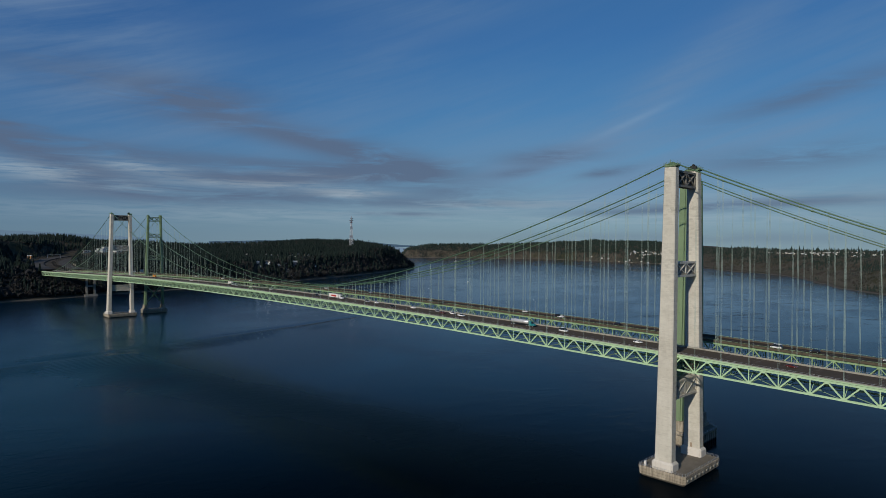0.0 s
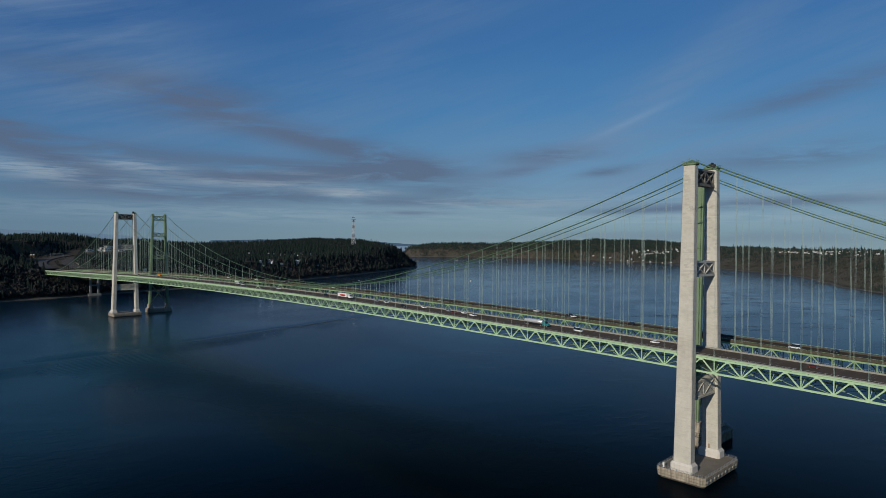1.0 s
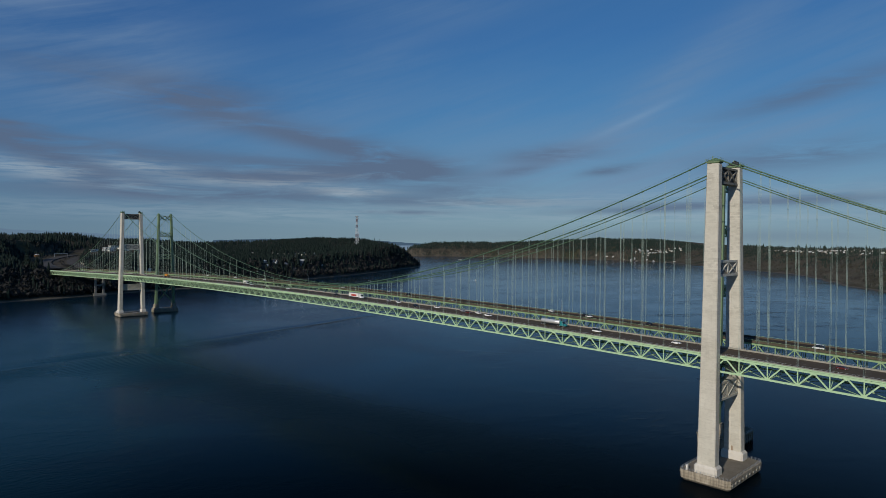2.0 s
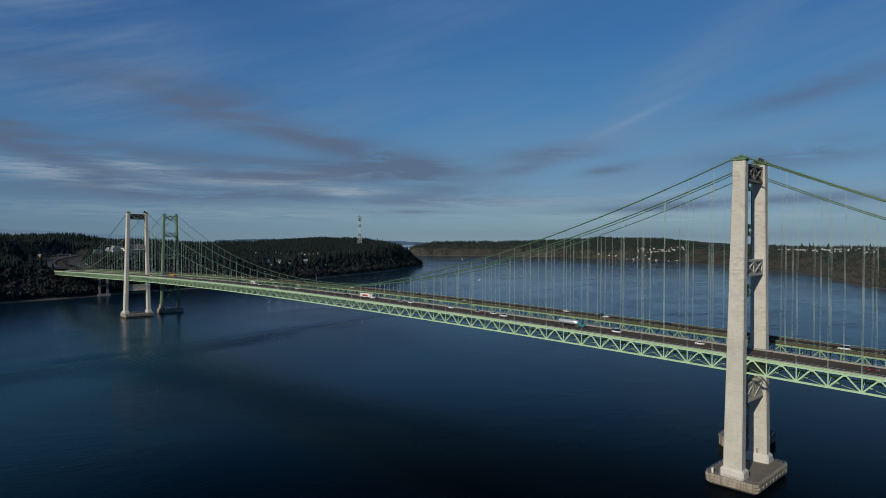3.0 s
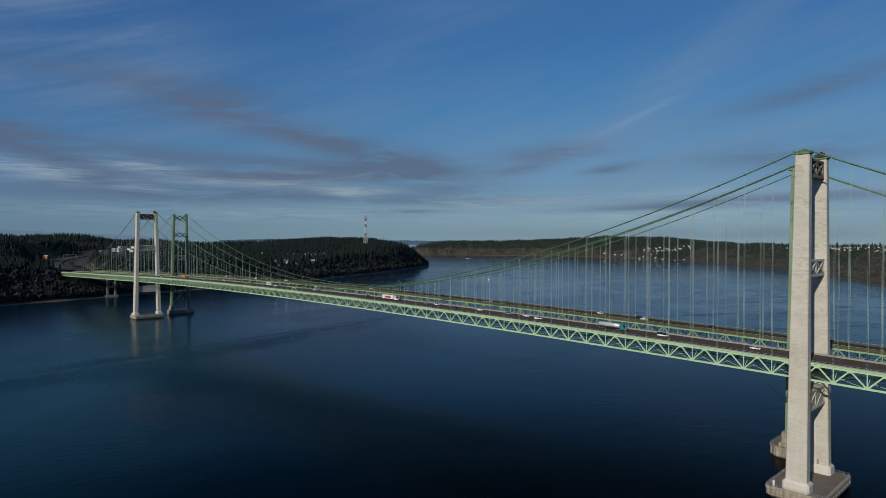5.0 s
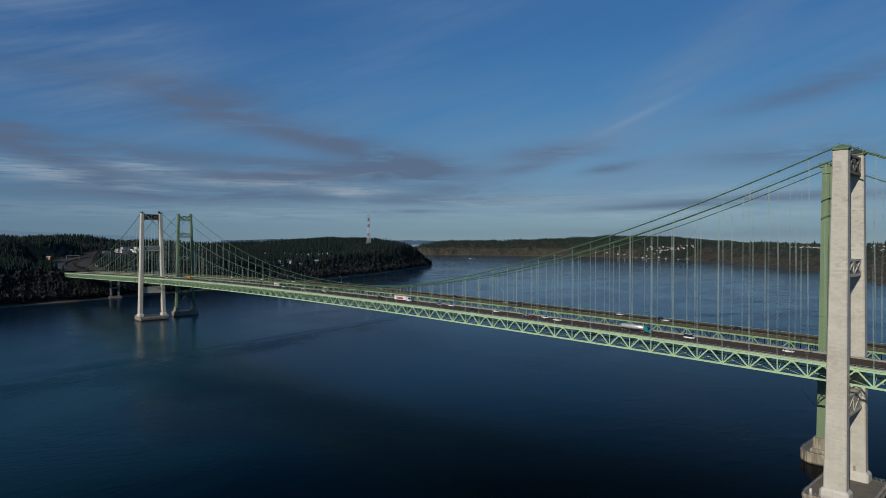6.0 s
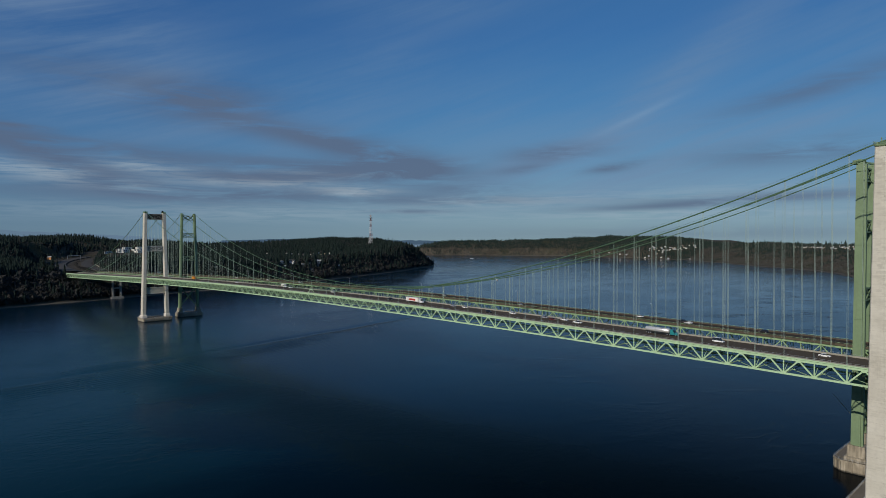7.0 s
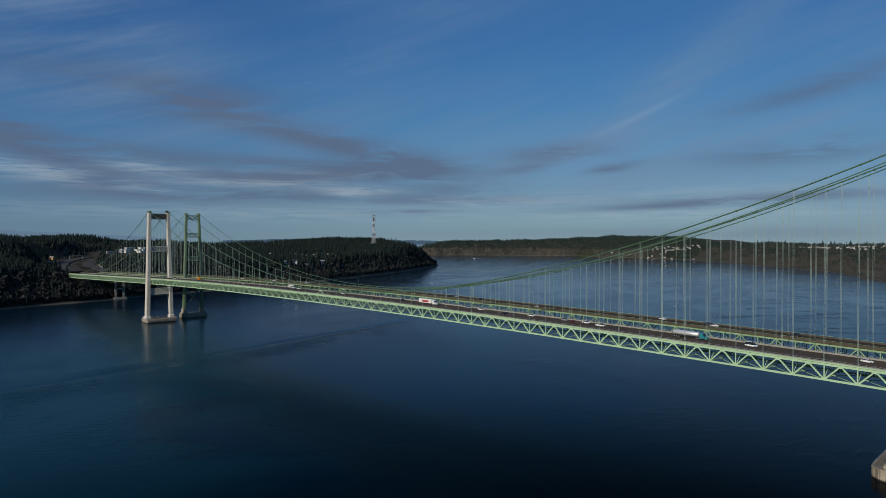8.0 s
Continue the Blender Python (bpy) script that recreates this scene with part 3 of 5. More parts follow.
    return Matrix.Translation((p + q) / 2) @ r @ Matrix.Diagonal((1, 1, length, 1))


def octagon(cx, cy, hx, hy, cut, z):
    return [(cx + a, cy + b, z) for a, b in ((-hx + cut, -hy), (hx - cut, -hy), (hx, -hy + cut), (hx, hy - cut), (hx - cut, hy), (-hx + cut, hy), (-hx, hy - cut), (-hx, -hy + cut))]


# ---- the lie of the land ----
SPAN = 853.4            # between the towers of either bridge
TIDE = 1.6              # level of the water
WEST_COAST = [(-2600, 700), (-1200, 940), (-600, 1060), (-250, 1140), (-136, 1175), (-46, 1206), (62, 1238), (186, 1284), (300, 1312), (500, 1380), (720, 1459),
              (927, 1560), (1107, 1654), (1330, 1795), (1510, 1900), (1605, 1990), (1640, 2050), (1622, 2120), (1530, 2300), (1250, 2700), (900, 3400), (600, 4800)]
EAST_COAST = [(-2600, -1500), (-900, -780), (-200, -470), (100, -390), (500, -240), (900, -60), (1250, 110), (1389, 173), (1499, 225), (1664, 346), (1836, 435), (2052, 526), (2231, 657), (2383, 798),
              (2482, 938), (2640, 1090), (2799, 1224), (3104, 1555), (3200, 1790), (3330, 2227), (3390, 2500), (3260, 2800), (3080, 3110), (2900, 3290), (2815, 3380), (2790, 3450), (2950, 3800), (3300, 4900)]


def inland(coast, x, y, side):
    """Distance from a coast line, positive on the land side."""
    best = np.full(x.shape, 1e9)
    sign = np.ones(x.shape)
    for (ax, ay), (bx, by) in zip(coast, coast[1:]):
        dx, dy = bx - ax, by - ay
        t = np.clip(((x - ax) * dx + (y - ay) * dy) / (dx * dx + dy * dy), 0, 1)
        ex, ey = x - ax - t * dx, y - ay - t * dy
        d = np.hypot(ex, ey)
        near = d < best
        s = np.where((x - ax) * dy - (y - ay) * dx > 0, -1.0, 1.0)
        sign = np.where(near, s, sign)
        best = np.where(near, d, best)
    return best * sign * side


def waves(x, y, seed, scale):
    """Smooth pseudo-random relief from a few crossing waves, about -1 to 1."""
    r = np.random.RandomState(seed)
    out = np.zeros_like(x)
    for k in range(7):
        a, f, ph = r.uniform(0, 6.28), r.uniform(0.6, 2.2) / scale, r.uniform(0, 6.28)
        out += np.sin((x * np.cos(a) + y * np.sin(a)) * f * 6.28 + ph) / 3.2
    return out


def ramp(v, a, b):
    t = np.clip((v - a) / (b - a), 0, 1)
    return t * t * (3 - 2 * t)


def deck_height(y, mid=66.0):
    """Level of the new bridge's top chord along the crossing: a long crest, then even grades."""
    y = np.asarray(y, dtype=float)
    k = 2.75e-5
    half = SPAN / 2
    d = np.abs(y - half)
    return np.where(d <= half, mid - k * d * d, mid - k * half * half - 2 * k * half * (d - half) * np.where(y < half, 1.15, 1.0))


def highway_line(y):
    """Centre of the highway behind the west ends, bending off round the hill."""
    return 28 + 0.00044 * np.clip(np.asarray(y, dtype=float) - 1280, 0, 900) ** 2


def highway_level(y):
    return 53 + np.clip(np.asarray(y, dtype=float) - 1225, 0, 900) * 0.020


def land_height(x, y):
    w = inland(WEST_COAST, x, y, 1.0) + waves(x, y, 5, 160) * 3
    e = inland(EAST_COAST, x, y, -1.0) + waves(x, y, 6, 220) * 12
    relief = waves(x, y, 11, 420) * 8 + waves(x, y, 12, 130) * 3
    hw = ramp(w, 0, 10) * 4.1 + ramp(w, 8, 85) * 46 + ramp(w, 60, 420) * 44 + ramp(w, 300, 900) * 8 * (1 - ramp(x, 100, 400)) - ramp(w, 250, 600) * 14 * ramp(x, 150, 420) * (1 - ramp(x, 700, 1000)) + relief * 0.4 * ramp(w, 30, 250)
    hw = hw + 18 * ramp(w, 560, 820) * ramp(x, 110, 270) * (1 - ramp(x, 620, 950))
    # the headland is steeper and rounder
    head = 0.35 * ramp(x, 650, 1000) + 0.65 * ramp(x, 1050, 1350)
    hw = hw + head * (ramp(w, 5, 110) * 32 - ramp(w, 300, 900) * 10) + 10 * ramp(w, 200, 500) * (1 - ramp(x, 50, 350))
    hw = hw * (1 - 0.42 * ramp(x, 1330, 1660))
    # lower ground where houses stand above the shore
    hw = hw - 26 * ramp(w, 80, 200) * (1 - ramp(w, 300, 600)) * ramp(x, 150, 420) * (1 - ramp(x, 900, 1150))
    # the highway's cutting behind the bridge ends
    road = highway_level(y)
    shelf = 60 * ramp(y, 1640, 1720) * (1 - ramp(y, 1860, 1940)) * (x < highway_line(y))
    cut = (1 - ramp(np.abs(x - highway_line(y)) - shelf, 58, 130)) * ramp(y, 1278, 1330) * (1 - ramp(y, 1900, 2080))
    hw = np.where(w > 0, hw * (1 - cut) + np.minimum(hw + 60 * cut, road - 1.5) * cut, hw)
    # a terraced slope where the school stands
    school = ramp(x - highway_line(y), 40, 60) * (1 - ramp(x, 350, 410)) * ramp(y, 1470, 1540) * (1 - ramp(y, 1840, 1920))
    hw = hw * (1 - school) + (80 + np.clip(y - 1690, -200, 200) * 0.12) * school
    he = ramp(e, 0, 12) * 4.1 + ramp(e, 8, 330) * 76 + ramp(e, 240, 460) * 15 + relief * 0.6 * ramp(e, 40, 300) + waves(x, y, 44, 95) * 7 * ramp(e, 20, 110) * (1 - ramp(e, 210, 330))
    far = np.maximum(ramp(x, 2900, 3300) * ramp(y, 1500, 2000), ramp(x, 2500, 2700) * ramp(y, 2500, 2900))
    he = he + far * (ramp(e, 5, 60) * 46 - ramp(e, 60, 330) * 14 + ramp(e, 200, 900) * 4) - 20 * ramp(y, 2500, 3100) * ramp(e, 90, 380)
    he = he - 22 * ramp(e, 560, 950) * (1 - ramp(y, 1800, 2300))
    he = he - 12 * ramp(x, 2250, 2600) * (1 - ramp(y, 1800, 2300)) * ramp(e, 120, 330)
    h = np.maximum(np.where(w > 0, hw, -1e3), np.where(e > 0, he, -1e3))
    depth = -np.minimum(np.minimum(np.abs(w), np.abs(e)) * 0.25, 30) - 0.3
    return np.where(h > -500, h, depth), w, e


def make_ground():
    step = 20.0
    xs, ys = np.arange(-2600, 4801, step), np.arange(-1600, 4801, step)
    gx, gy = np.meshgrid(xs, ys)
    h, w, e = land_height(gx, gy)
    verts = np.stack([gx.ravel(), gy.ravel(), h.ravel()], 1)
    nx, ny = len(xs), len(ys)
    i = np.arange(nx * ny).reshape(ny, nx)
    quads = np.stack([i[:-1, :-1], i[:-1, 1:], i[1:, 1:], i[1:, :-1]], -1).reshape(-1, 4)
    data = bpy.data.meshes.new("ground")
    fill(data, verts, quads)
    data.materials.append(GROUND)
    tagged(new("ground", data), "wooded shores rising from narrow gravel beaches", "ground", kind="structure")


def fill(data, verts, polys):
    """Write many equal-sized polygons into a mesh at once."""
    n, k = polys.shape
    data.vertices.add(len(verts))
    data.vertices.foreach_set("co", np.ascontiguousarray(verts, dtype=np.float32).ravel())
    data.loops.add(n * k)
    data.loops.foreach_set("vertex_index", np.ascontiguousarray(polys, dtype=np.int32).ravel())
    data.polygons.add(n)
    data.polygons.foreach_set("loop_start", np.arange(0, n * k, k, dtype=np.int32))
    data.update(calc_edges=True)
    data.validate()


make_ground()
g = Geo()
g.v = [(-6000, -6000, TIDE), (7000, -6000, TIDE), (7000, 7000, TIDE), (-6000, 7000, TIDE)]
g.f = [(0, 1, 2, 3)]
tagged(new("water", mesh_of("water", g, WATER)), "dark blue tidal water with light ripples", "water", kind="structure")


def ridge(name, mat, label, az0, az1, dist, base, heights, seed, rough):
    """A far ridge on an arc round the crossing, with an uneven top."""
    r = np.random.RandomState(seed)
    g, k = Geo(), 160
    jag = np.convolve(r.uniform(-1, 1, k + 9), np.ones(4) / 4, "same")[:k]
    for i in range(k):
        a = radians(az0 + (az1 - az0) * i / (k - 1))
        top = np.interp(i / (k - 1), np.linspace(0, 1, len(heights)), heights) + jag[i] * rough
        x, y = -310 + math.sin(a) * dist, -90 + math.cos(a) * dist
        dx, dy = math.sin(a) * 60, math.cos(a) * 60
        g.v += [(x, y, base), (x + dx * 0.6, y + dy * 0.6, top), (x + dx, y + dy, base)]
    for i in range(k - 1):
        for j in range(2):
            g.f.append((3 * i + j, 3 * i + 3 + j, 3 * i + 4 + j, 3 * i + 1 + j))
    tagged(new(name, mesh_of(name, g, mat)), label, "backdrop", kind="structure")


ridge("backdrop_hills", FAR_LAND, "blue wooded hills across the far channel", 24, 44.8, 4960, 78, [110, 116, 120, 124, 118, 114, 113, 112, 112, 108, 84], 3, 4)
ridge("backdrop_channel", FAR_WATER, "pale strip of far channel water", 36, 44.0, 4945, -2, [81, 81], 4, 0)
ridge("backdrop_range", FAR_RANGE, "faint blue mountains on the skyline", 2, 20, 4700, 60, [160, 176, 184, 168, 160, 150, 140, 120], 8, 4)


# ---- new bridge: concrete towers ----
def leg_ring(sx, z):
    """Cross-section of a tower leg at height z: it leans in and tapers upward, with cut corners."""
    t = (z - 7) / 145.0
    cx = sx * (15.7 + (12.3 - 15.7) * t)
    hx, hy = (4.9 + (4.1 - 4.9) * t) / 2, (8.6 + (5.7 - 8.6) * t) / 2
    return octagon(cx, 0, hx, hy, 0.38, z)


def shrunk(ring, d):
    cx, cy = sum(p[0] for p in ring) / len(ring), sum(p[1] for p in ring) / len(ring)
    return [(p[0] - math.copysign(d, p[0] - cx), p[1] - math.copysign(d, p[1] - cy), p[2]) for p in ring]


def concrete_strut(tower, z0, z1, hy, deep=0.8, mat=CONCRETE, web=CONCRETE, rib=0.42):
    """A deep strut between the legs: top and bottom beams, end posts, a set-back web and crossed ribs on both faces."""
    def reach(z):
        return 15.7 - 3.4 * (z - 7) / 145.0 - 2.0
    strut = part("strut", Geo().box(-reach(z0), reach(z0), -hy, hy, z0, z0 + 1.1), mat, tower)
    part("top_beam", Geo().box(-reach(z1), reach(z1), -hy, hy, z1 - 1.0, z1), mat, strut)
    part("web", Geo().box(-reach(z1), reach(z1), -hy + deep, hy - deep, z0 + 1.1, z1 - 1.0), web, strut)
    r = reach(z1) - 0.05
    for s in (-1, 1):
        y0, y1 = sorted((s * (hy - deep), s * (hy - 0.12)))
        for x in (-r + 0.6, 0.0, r - 0.6):
            part("rib_post", Geo().box(x - 0.45, x + 0.45, y0, y1, z0 + 1.1, z1 - 1.0), mat, strut)
        for x0, x1 in ((-r + 1.0, -0.45), (0.45, r - 1.0)):
            for a, b in ((x0, x1), (x1, x0)):
                part("cross_rib", Geo().bar((a, s * (hy - deep * 0.6), z0 + 1.2), (b, s * (hy - deep * 0.6 + (0.03 if a < b else 0)), z1 - 1.1), rib, deep * 0.85, (0, 0, 1)), mat, strut)


def railing(parent, pts, high=1.1, gap=2.0, mat=GALVANISED, closed=True, post=0.08):
    """Posts along a line with three rails."""
    pts = [Vector(p) for p in pts]
    ends = pts[1:] + ([pts[0]] if closed else [])
    rail, post_mesh = Geo(), unit_bar("post", post, post, mat)
    for a, b in zip(pts, ends):
        for h in (0.4, 0.75, high):
            rail.bar(a + Vector((0, 0, h)), b + Vector((0, 0, h)), 0.045, 0.045)
        k = max(1, round((b - a).length / gap))
        for i in range(k):
            p = a.lerp(b, i / k)
            part("post", post_mesh, mat, parent, m=between(p, p + Vector((0, 0, high + 0.05))))
    part("rail", rail, mat, parent)


def concrete_tower():
    tower = thing("bridge_tower", (0, 0, 6.5), "tall pale concrete portal tower with crossed struts", "bridge tower", "concrete bridge towers")
    for s in (-1, 1):
        rings, z = [], 9.2
        while z < 151.6:
            top = min(z + 4.6, 152.0)
            a, b = leg_ring(s, z), leg_ring(s, top - 0.10)
            rings += [a, b, shrunk(leg_ring(s, top - 0.10), 0.03), shrunk(leg_ring(s, top), 0.03)]
            z = top
        leg = part("leg", Geo().loft(rings), CONCRETE, tower)
        plinth = [octagon(s * 15.6, 0, 3.6, 5.4, 0.8, 6.5), octagon(s * 15.6, 0, 3.6, 5.4, 0.8, 9.7), octagon(s * 15.6, 0, 2.85, 4.6, 0.6, 10.7)]
        part("plinth", Geo().loft(plinth), PLINTH, tower, "clean pale concrete plinth")
        part("access_door", Geo().box(s * 15.6 - s * 2.75 - 0.1, s * 15.6 - s * 2.75 + 0.1, -0.45, 0.45, 10.75, 13.0), DOOR_RUST, leg, "faded rusty access door")
        # saddle housing on top
        cap = part("saddle_platform", Geo().loft([octagon(s * 12.3, 0, 2.1, 2.9, 0.4, 152.0), octagon(s * 12.3, 0, 2.35, 3.3, 0.4, 152.45), octagon(s * 12.3, 0, 2.35, 3.3, 0.4, 152.8)]), TOWER_GREEN, tower, "green steel platform")
        hood = []
        for i in range(9):
            a = -1 + i / 4
            hood.append([(s * 12.3 + dx, a * 3.4, 152.8 + dz * (1 - 0.55 * a * a)) for dx, dz in ((-0.45, 0), (0.45, 0), (0.45, 0.8), (0.25, 1.15), (-0.25, 1.15), (-0.45, 0.8))])
        part("saddle", Geo().loft(hood), CABLE_GREEN, cap)
        railing(cap, [(s * 12.3 - 2.4, -3.3, 152.8), (s * 12.3 + 2.4, -3.3, 152.8), (s * 12.3 + 2.4, 3.3, 152.8), (s * 12.3 - 2.4, 3.3, 152.8)], 1.2, 1.3, TOWER_GREEN)
        part("aerial", Geo().tube([(s * 12.3 + 1.4, -2.2, 152.8), (s * 12.3 + 1.4, -2.2, 155.2)], [0.06, 0.04], 5), TOWER_GREEN, cap)
        part("light_box", Geo().box(s * 12.3 - 1.9, s * 12.3 - 1.3, 1.6, 2.3, 152.8, 153.6), TOWER_GREEN, cap)
        part("beacon", Geo().tube([(s * 12.3, 0.9, 154.0), (s * 12.3, 0.9, 155.0)], [0.3, 0.16], 6).tube([(s * 12.3, 0.9, 155.0), (s * 12.3, 0.9, 155.7)], [0.24, 0.10], 8), TOWER_GREEN, cap)
    part("winch", Geo().box(9.6, 11.0, -2.2, 0.8, 152.8, 154.6).box(9.9, 10.7, 1.0, 2.2, 152.8, 154.2).tube([(9.5, -0.7, 154.9), (11.1, -0.7, 154.9)], 0.5, 8), DARK_STEEL, tower, "dark steel hoisting gear")
    # upper two struts get darker webs, their recess shade put into the colour
    concrete_strut(tower, 142.8, 150.8, 2.0, 0.7, STRUT_GREY, RECESS_SHADE, 0.6)
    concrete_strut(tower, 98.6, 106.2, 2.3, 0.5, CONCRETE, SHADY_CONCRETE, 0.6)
    concrete_strut(tower, 39.4, 48.2, 2.7, 0.3)
    return tower


def concrete_pier():
    pier = thing("bridge_pier", (0, 0, 0), "wide stained concrete pier with railed top", "bridge pier", "concrete bridge piers")
    part("caisson", Geo().loft([octagon(0, 0, 18.9, 10.9, 1.0, -6), octagon(0, 0, 18.9, 10.9, 1.0, 2.6)]), PIER, pier)
    courses = []
    for z0, z1, w in ((2.6, 3.55, 19.75), (3.55, 3.75, 19.5), (3.75, 4.95, 19.85), (4.95, 5.2, 19.6), (5.2, 6.4, 20.0)):
        courses += [octagon(0, 0, w, w - 8, 1.1, z0), octagon(0, 0, w, w - 8, 1.1, z1)]
    cap = part("cap_slab", Geo().loft(courses + [octagon(0, 0, 19.85, 11.85, 1.05, 6.5)]), PIER, pier)
    part("deck_surface", Geo().loft([octagon(0, 0, 19.3, 11.3, 1.0, 6.49), octagon(0, 0, 19.3, 11.3, 1.0, 6.505)]), PIER_TOP, pier, "dark trodden surface")
    block = unit_bar("fender", 1.5, 0.35, KERB)
    for s in (-1, 1):
        for i in range(9):
            p = Vector((-17.0 + i * 4.25, s * 12.02, 3.8))
            part("fender", block, KERB, pier, m=between(p, p + Vector((0, 0, 1.1)), (1, 0, 0)))
    ring = octagon(0, 0, 19.6, 11.6, 1.0, 6.5)
    railing(cap, ring, 1.15, 1.7, GALVANISED, True, 0.12)
    part("locker", Geo().box(-19.0, -17.9, 8.2, 9.0, 6.5, 8.9), HOUSE_WHITE, pier, "small white equipment locker")
    return pier


near_tower = concrete_tower()
copy_thing(near_tower, pose(0, SPAN, 6.5))
near_pier = concrete_pier()
copy_thing(near_pier, pose(0, SPAN, 0))


# ---- decks with their stiffening trusses ----
def ribbon(ys, zs, x0, x1, z0, z1):
    """A long slab that follows the grade: between x0 and x1, from z0 to z1 above the chord line."""
    return Geo().loft([[(x0, y, z + z0), (x0, y, z + z1), (x1, y, z + z1), (x1, y, z + z0)][::-1] for y, z in zip(ys, zs)])


def make_deck(xc, y0, panel, first, last, half, deep, level, apex_first, near_from, near_to, mat, road, label, old):
    """A bridge deck: slab, road, kerbs and rails over two trusses; the members of the truss next to open water stand alone."""
    deck = thing("bridge_deck", (xc, y0, 0), label, "bridge deck", "bridge decks")
    ys = [y0 + panel * k for k in range(first, last + 1)]
    zs = [float(level(y)) for y in ys]
    z_at = lambda y: float(level(y))
    slab_w = half + (0.25 if not old else -0.6)
    kerb = OLD_KERB if old else KERB
    part("slab", ribbon(ys, zs, xc - slab_w, xc + slab_w, 0.55, 1.0), kerb if old else mat, deck)
    part("roadway", ribbon(ys, zs, xc - (half - 0.75), xc + (half - (2.3 if not old else 0.9)), 1.0, 1.06), road, deck, "dark worn asphalt roadway")
    for x in ((-half + 0.55, half - 2.1) if not old else (-half + 0.75, half - 0.75)):
        part("barrier", ribbon(ys, zs, xc + x - 0.15, xc + x + 0.15, 1.0, 1.4 if x < 0 and not old else 1.8), kerb, deck)
    if not old:
        part("footway", ribbon(ys, zs, xc + half - 1.9, xc + half - 0.1, 1.0, 1.12), kerb, deck)
    for s in (-1, 1):
        x = xc + s * (slab_w - 0.1)
        rail = Geo()
        for h in ((1.5, 2.05) if not old else (1.6, 2.15)):
            for a, b in zip(range(0, len(ys) - 1), range(1, len(ys))):
                rail.bar((x, ys[a], zs[a] + h), (x, ys[b], zs[b] + h), 0.06, 0.06 if not old else 0.10)
        for a in range(len(ys) - 1):
            for i in range(4):
                y = ys[a] + panel * i / 4
                rail.bar((x, y, z_at(y) + 1.0), (x, y, z_at(y) + 2.05), 0.07, 0.07, (0, 1, 0))
        part("handrail", rail, mat if old else GALVANISED, deck)
    lines = (-4.2, -0.55, 3.1, 6.75) if not old else (-3.6, 0.0, 3.6)
    dash = Geo()
    for x in lines:
        y = ys[0]
        while y < ys[-1] - 4:
            z, z2 = z_at(y) + 1.064, z_at(y + 3) + 1.064
            k = len(dash.v)
            dash.v += [(xc + x - 0.08, y, z), (xc + x + 0.08, y, z), (xc + x + 0.08, y + 3, z2), (xc + x - 0.08, y + 3, z2)]
            dash.f.append((k, k + 1, k + 2, k + 3))
            y += 12.2
    part("lane_marking", dash, PAINT_LINE, deck, kind="stuff")
    ch, cw = (0.85, 0.62) if not old else (0.8, 0.6)
    dw, dh = (0.42, 0.62) if not old else (0.32, 0.46)
    diag = unit_bar("diagonal", dw, dh, mat, 0.1)
    upright = unit_bar("upright", 0.34, 0.44, mat, 0.08)
    gusset = mesh_of("gusset", Geo().box(-0.36, 0.36, -1.0, 1.0, -0.62, 0.62), mat)
    for s in (-1, 1):
        x = xc + s * half
        truss = part("truss", ribbon(ys, zs, x - cw / 2, x + cw / 2, -ch / 2, ch / 2), mat, deck)
        part("bottom_chord", ribbon(ys, zs, x - cw / 2, x + cw / 2, -deep - ch / 2, -deep + ch / 2), mat, truss)
        rest = Geo()
        for k in range(first, last):
            a, b = y0 + panel * k, y0 + panel * (k + 1)
            c = (a + b) / 2
            za, zb, zc = z_at(a), z_at(b), z_at(c)
            if not old:
                members = [((x, a, za - deep), (x, c, zc), "d"), ((x, c, zc), (x, b, zb - deep), "d"), ((x, a, za - deep), (x, a, za), "u")]
            else:
                up = (k - first + apex_first) % 2 == 0
                members = [((x, a, za if up else za - deep), (x, b, zb - deep if up else zb), "d"), ((x, a, za - deep), (x, a, za), "u")]
            alone = s < 0 and near_from <= a <= near_to
            for p, q, what in members:
                if alone:
                    part("diagonal" if what == "d" else "upright", diag if what == "d" else upright, mat, truss, m=between(p, q))
                elif what == "d":
                    rest.bar(p, q, dw, dh)
                else:
                    rest.bar(p, q, 0.34, 0.44, (0, 1, 0))
            if alone and not old:
                part("gusset", gusset, mat, truss, m=pose(x, a, za - deep + 0.35))
                part("gusset", gusset, mat, truss, m=pose(x, c, zc - 0.35))
            elif not old:
                rest.box(x - 0.36, x + 0.36, a - 1, a + 1, za - deep - 0.3, za - deep + 0.95).box(x - 0.36, x + 0.36, c - 1, c + 1, zc - 0.95, zc + 0.3)
        part("truss_web", rest, mat, truss, kind="stuff")
    # cross frames and wind bracing under the road
    frames = Geo()
    for k in range(first, last + 1):
        y = y0 + panel * k
        z = z_at(y)
        frames.bar((xc - half, y, z - 0.2), (xc + half, y, z - 0.2), 0.45, 1.1)
        frames.bar((xc - half, y, z - deep), (xc + half, y, z - deep), 0.3, 0.35)
        frames.bar((xc - half, y, z - deep), (xc - half / 3, y, z - 0.5), 0.2, 0.2)
        frames.bar((xc + half, y, z - deep), (xc + half / 3, y, z - 0.5), 0.2, 0.2)
        frames.bar((xc, y, z - deep), (xc - half / 3, y, z - 0.5), 0.2, 0.2)
        frames.bar((xc, y, z - deep), (xc + half / 3, y, z - 0.5), 0.2, 0.2)
        if k < last:
            y2 = y + panel
            z2 = z_at(y2)
            frames.bar((xc - half, y, z - deep), (xc, y2, z2 - deep), 0.24, 0.24)
            frames.bar((xc + half, y, z - deep), (xc, y2, z2 - deep), 0.24, 0.24)
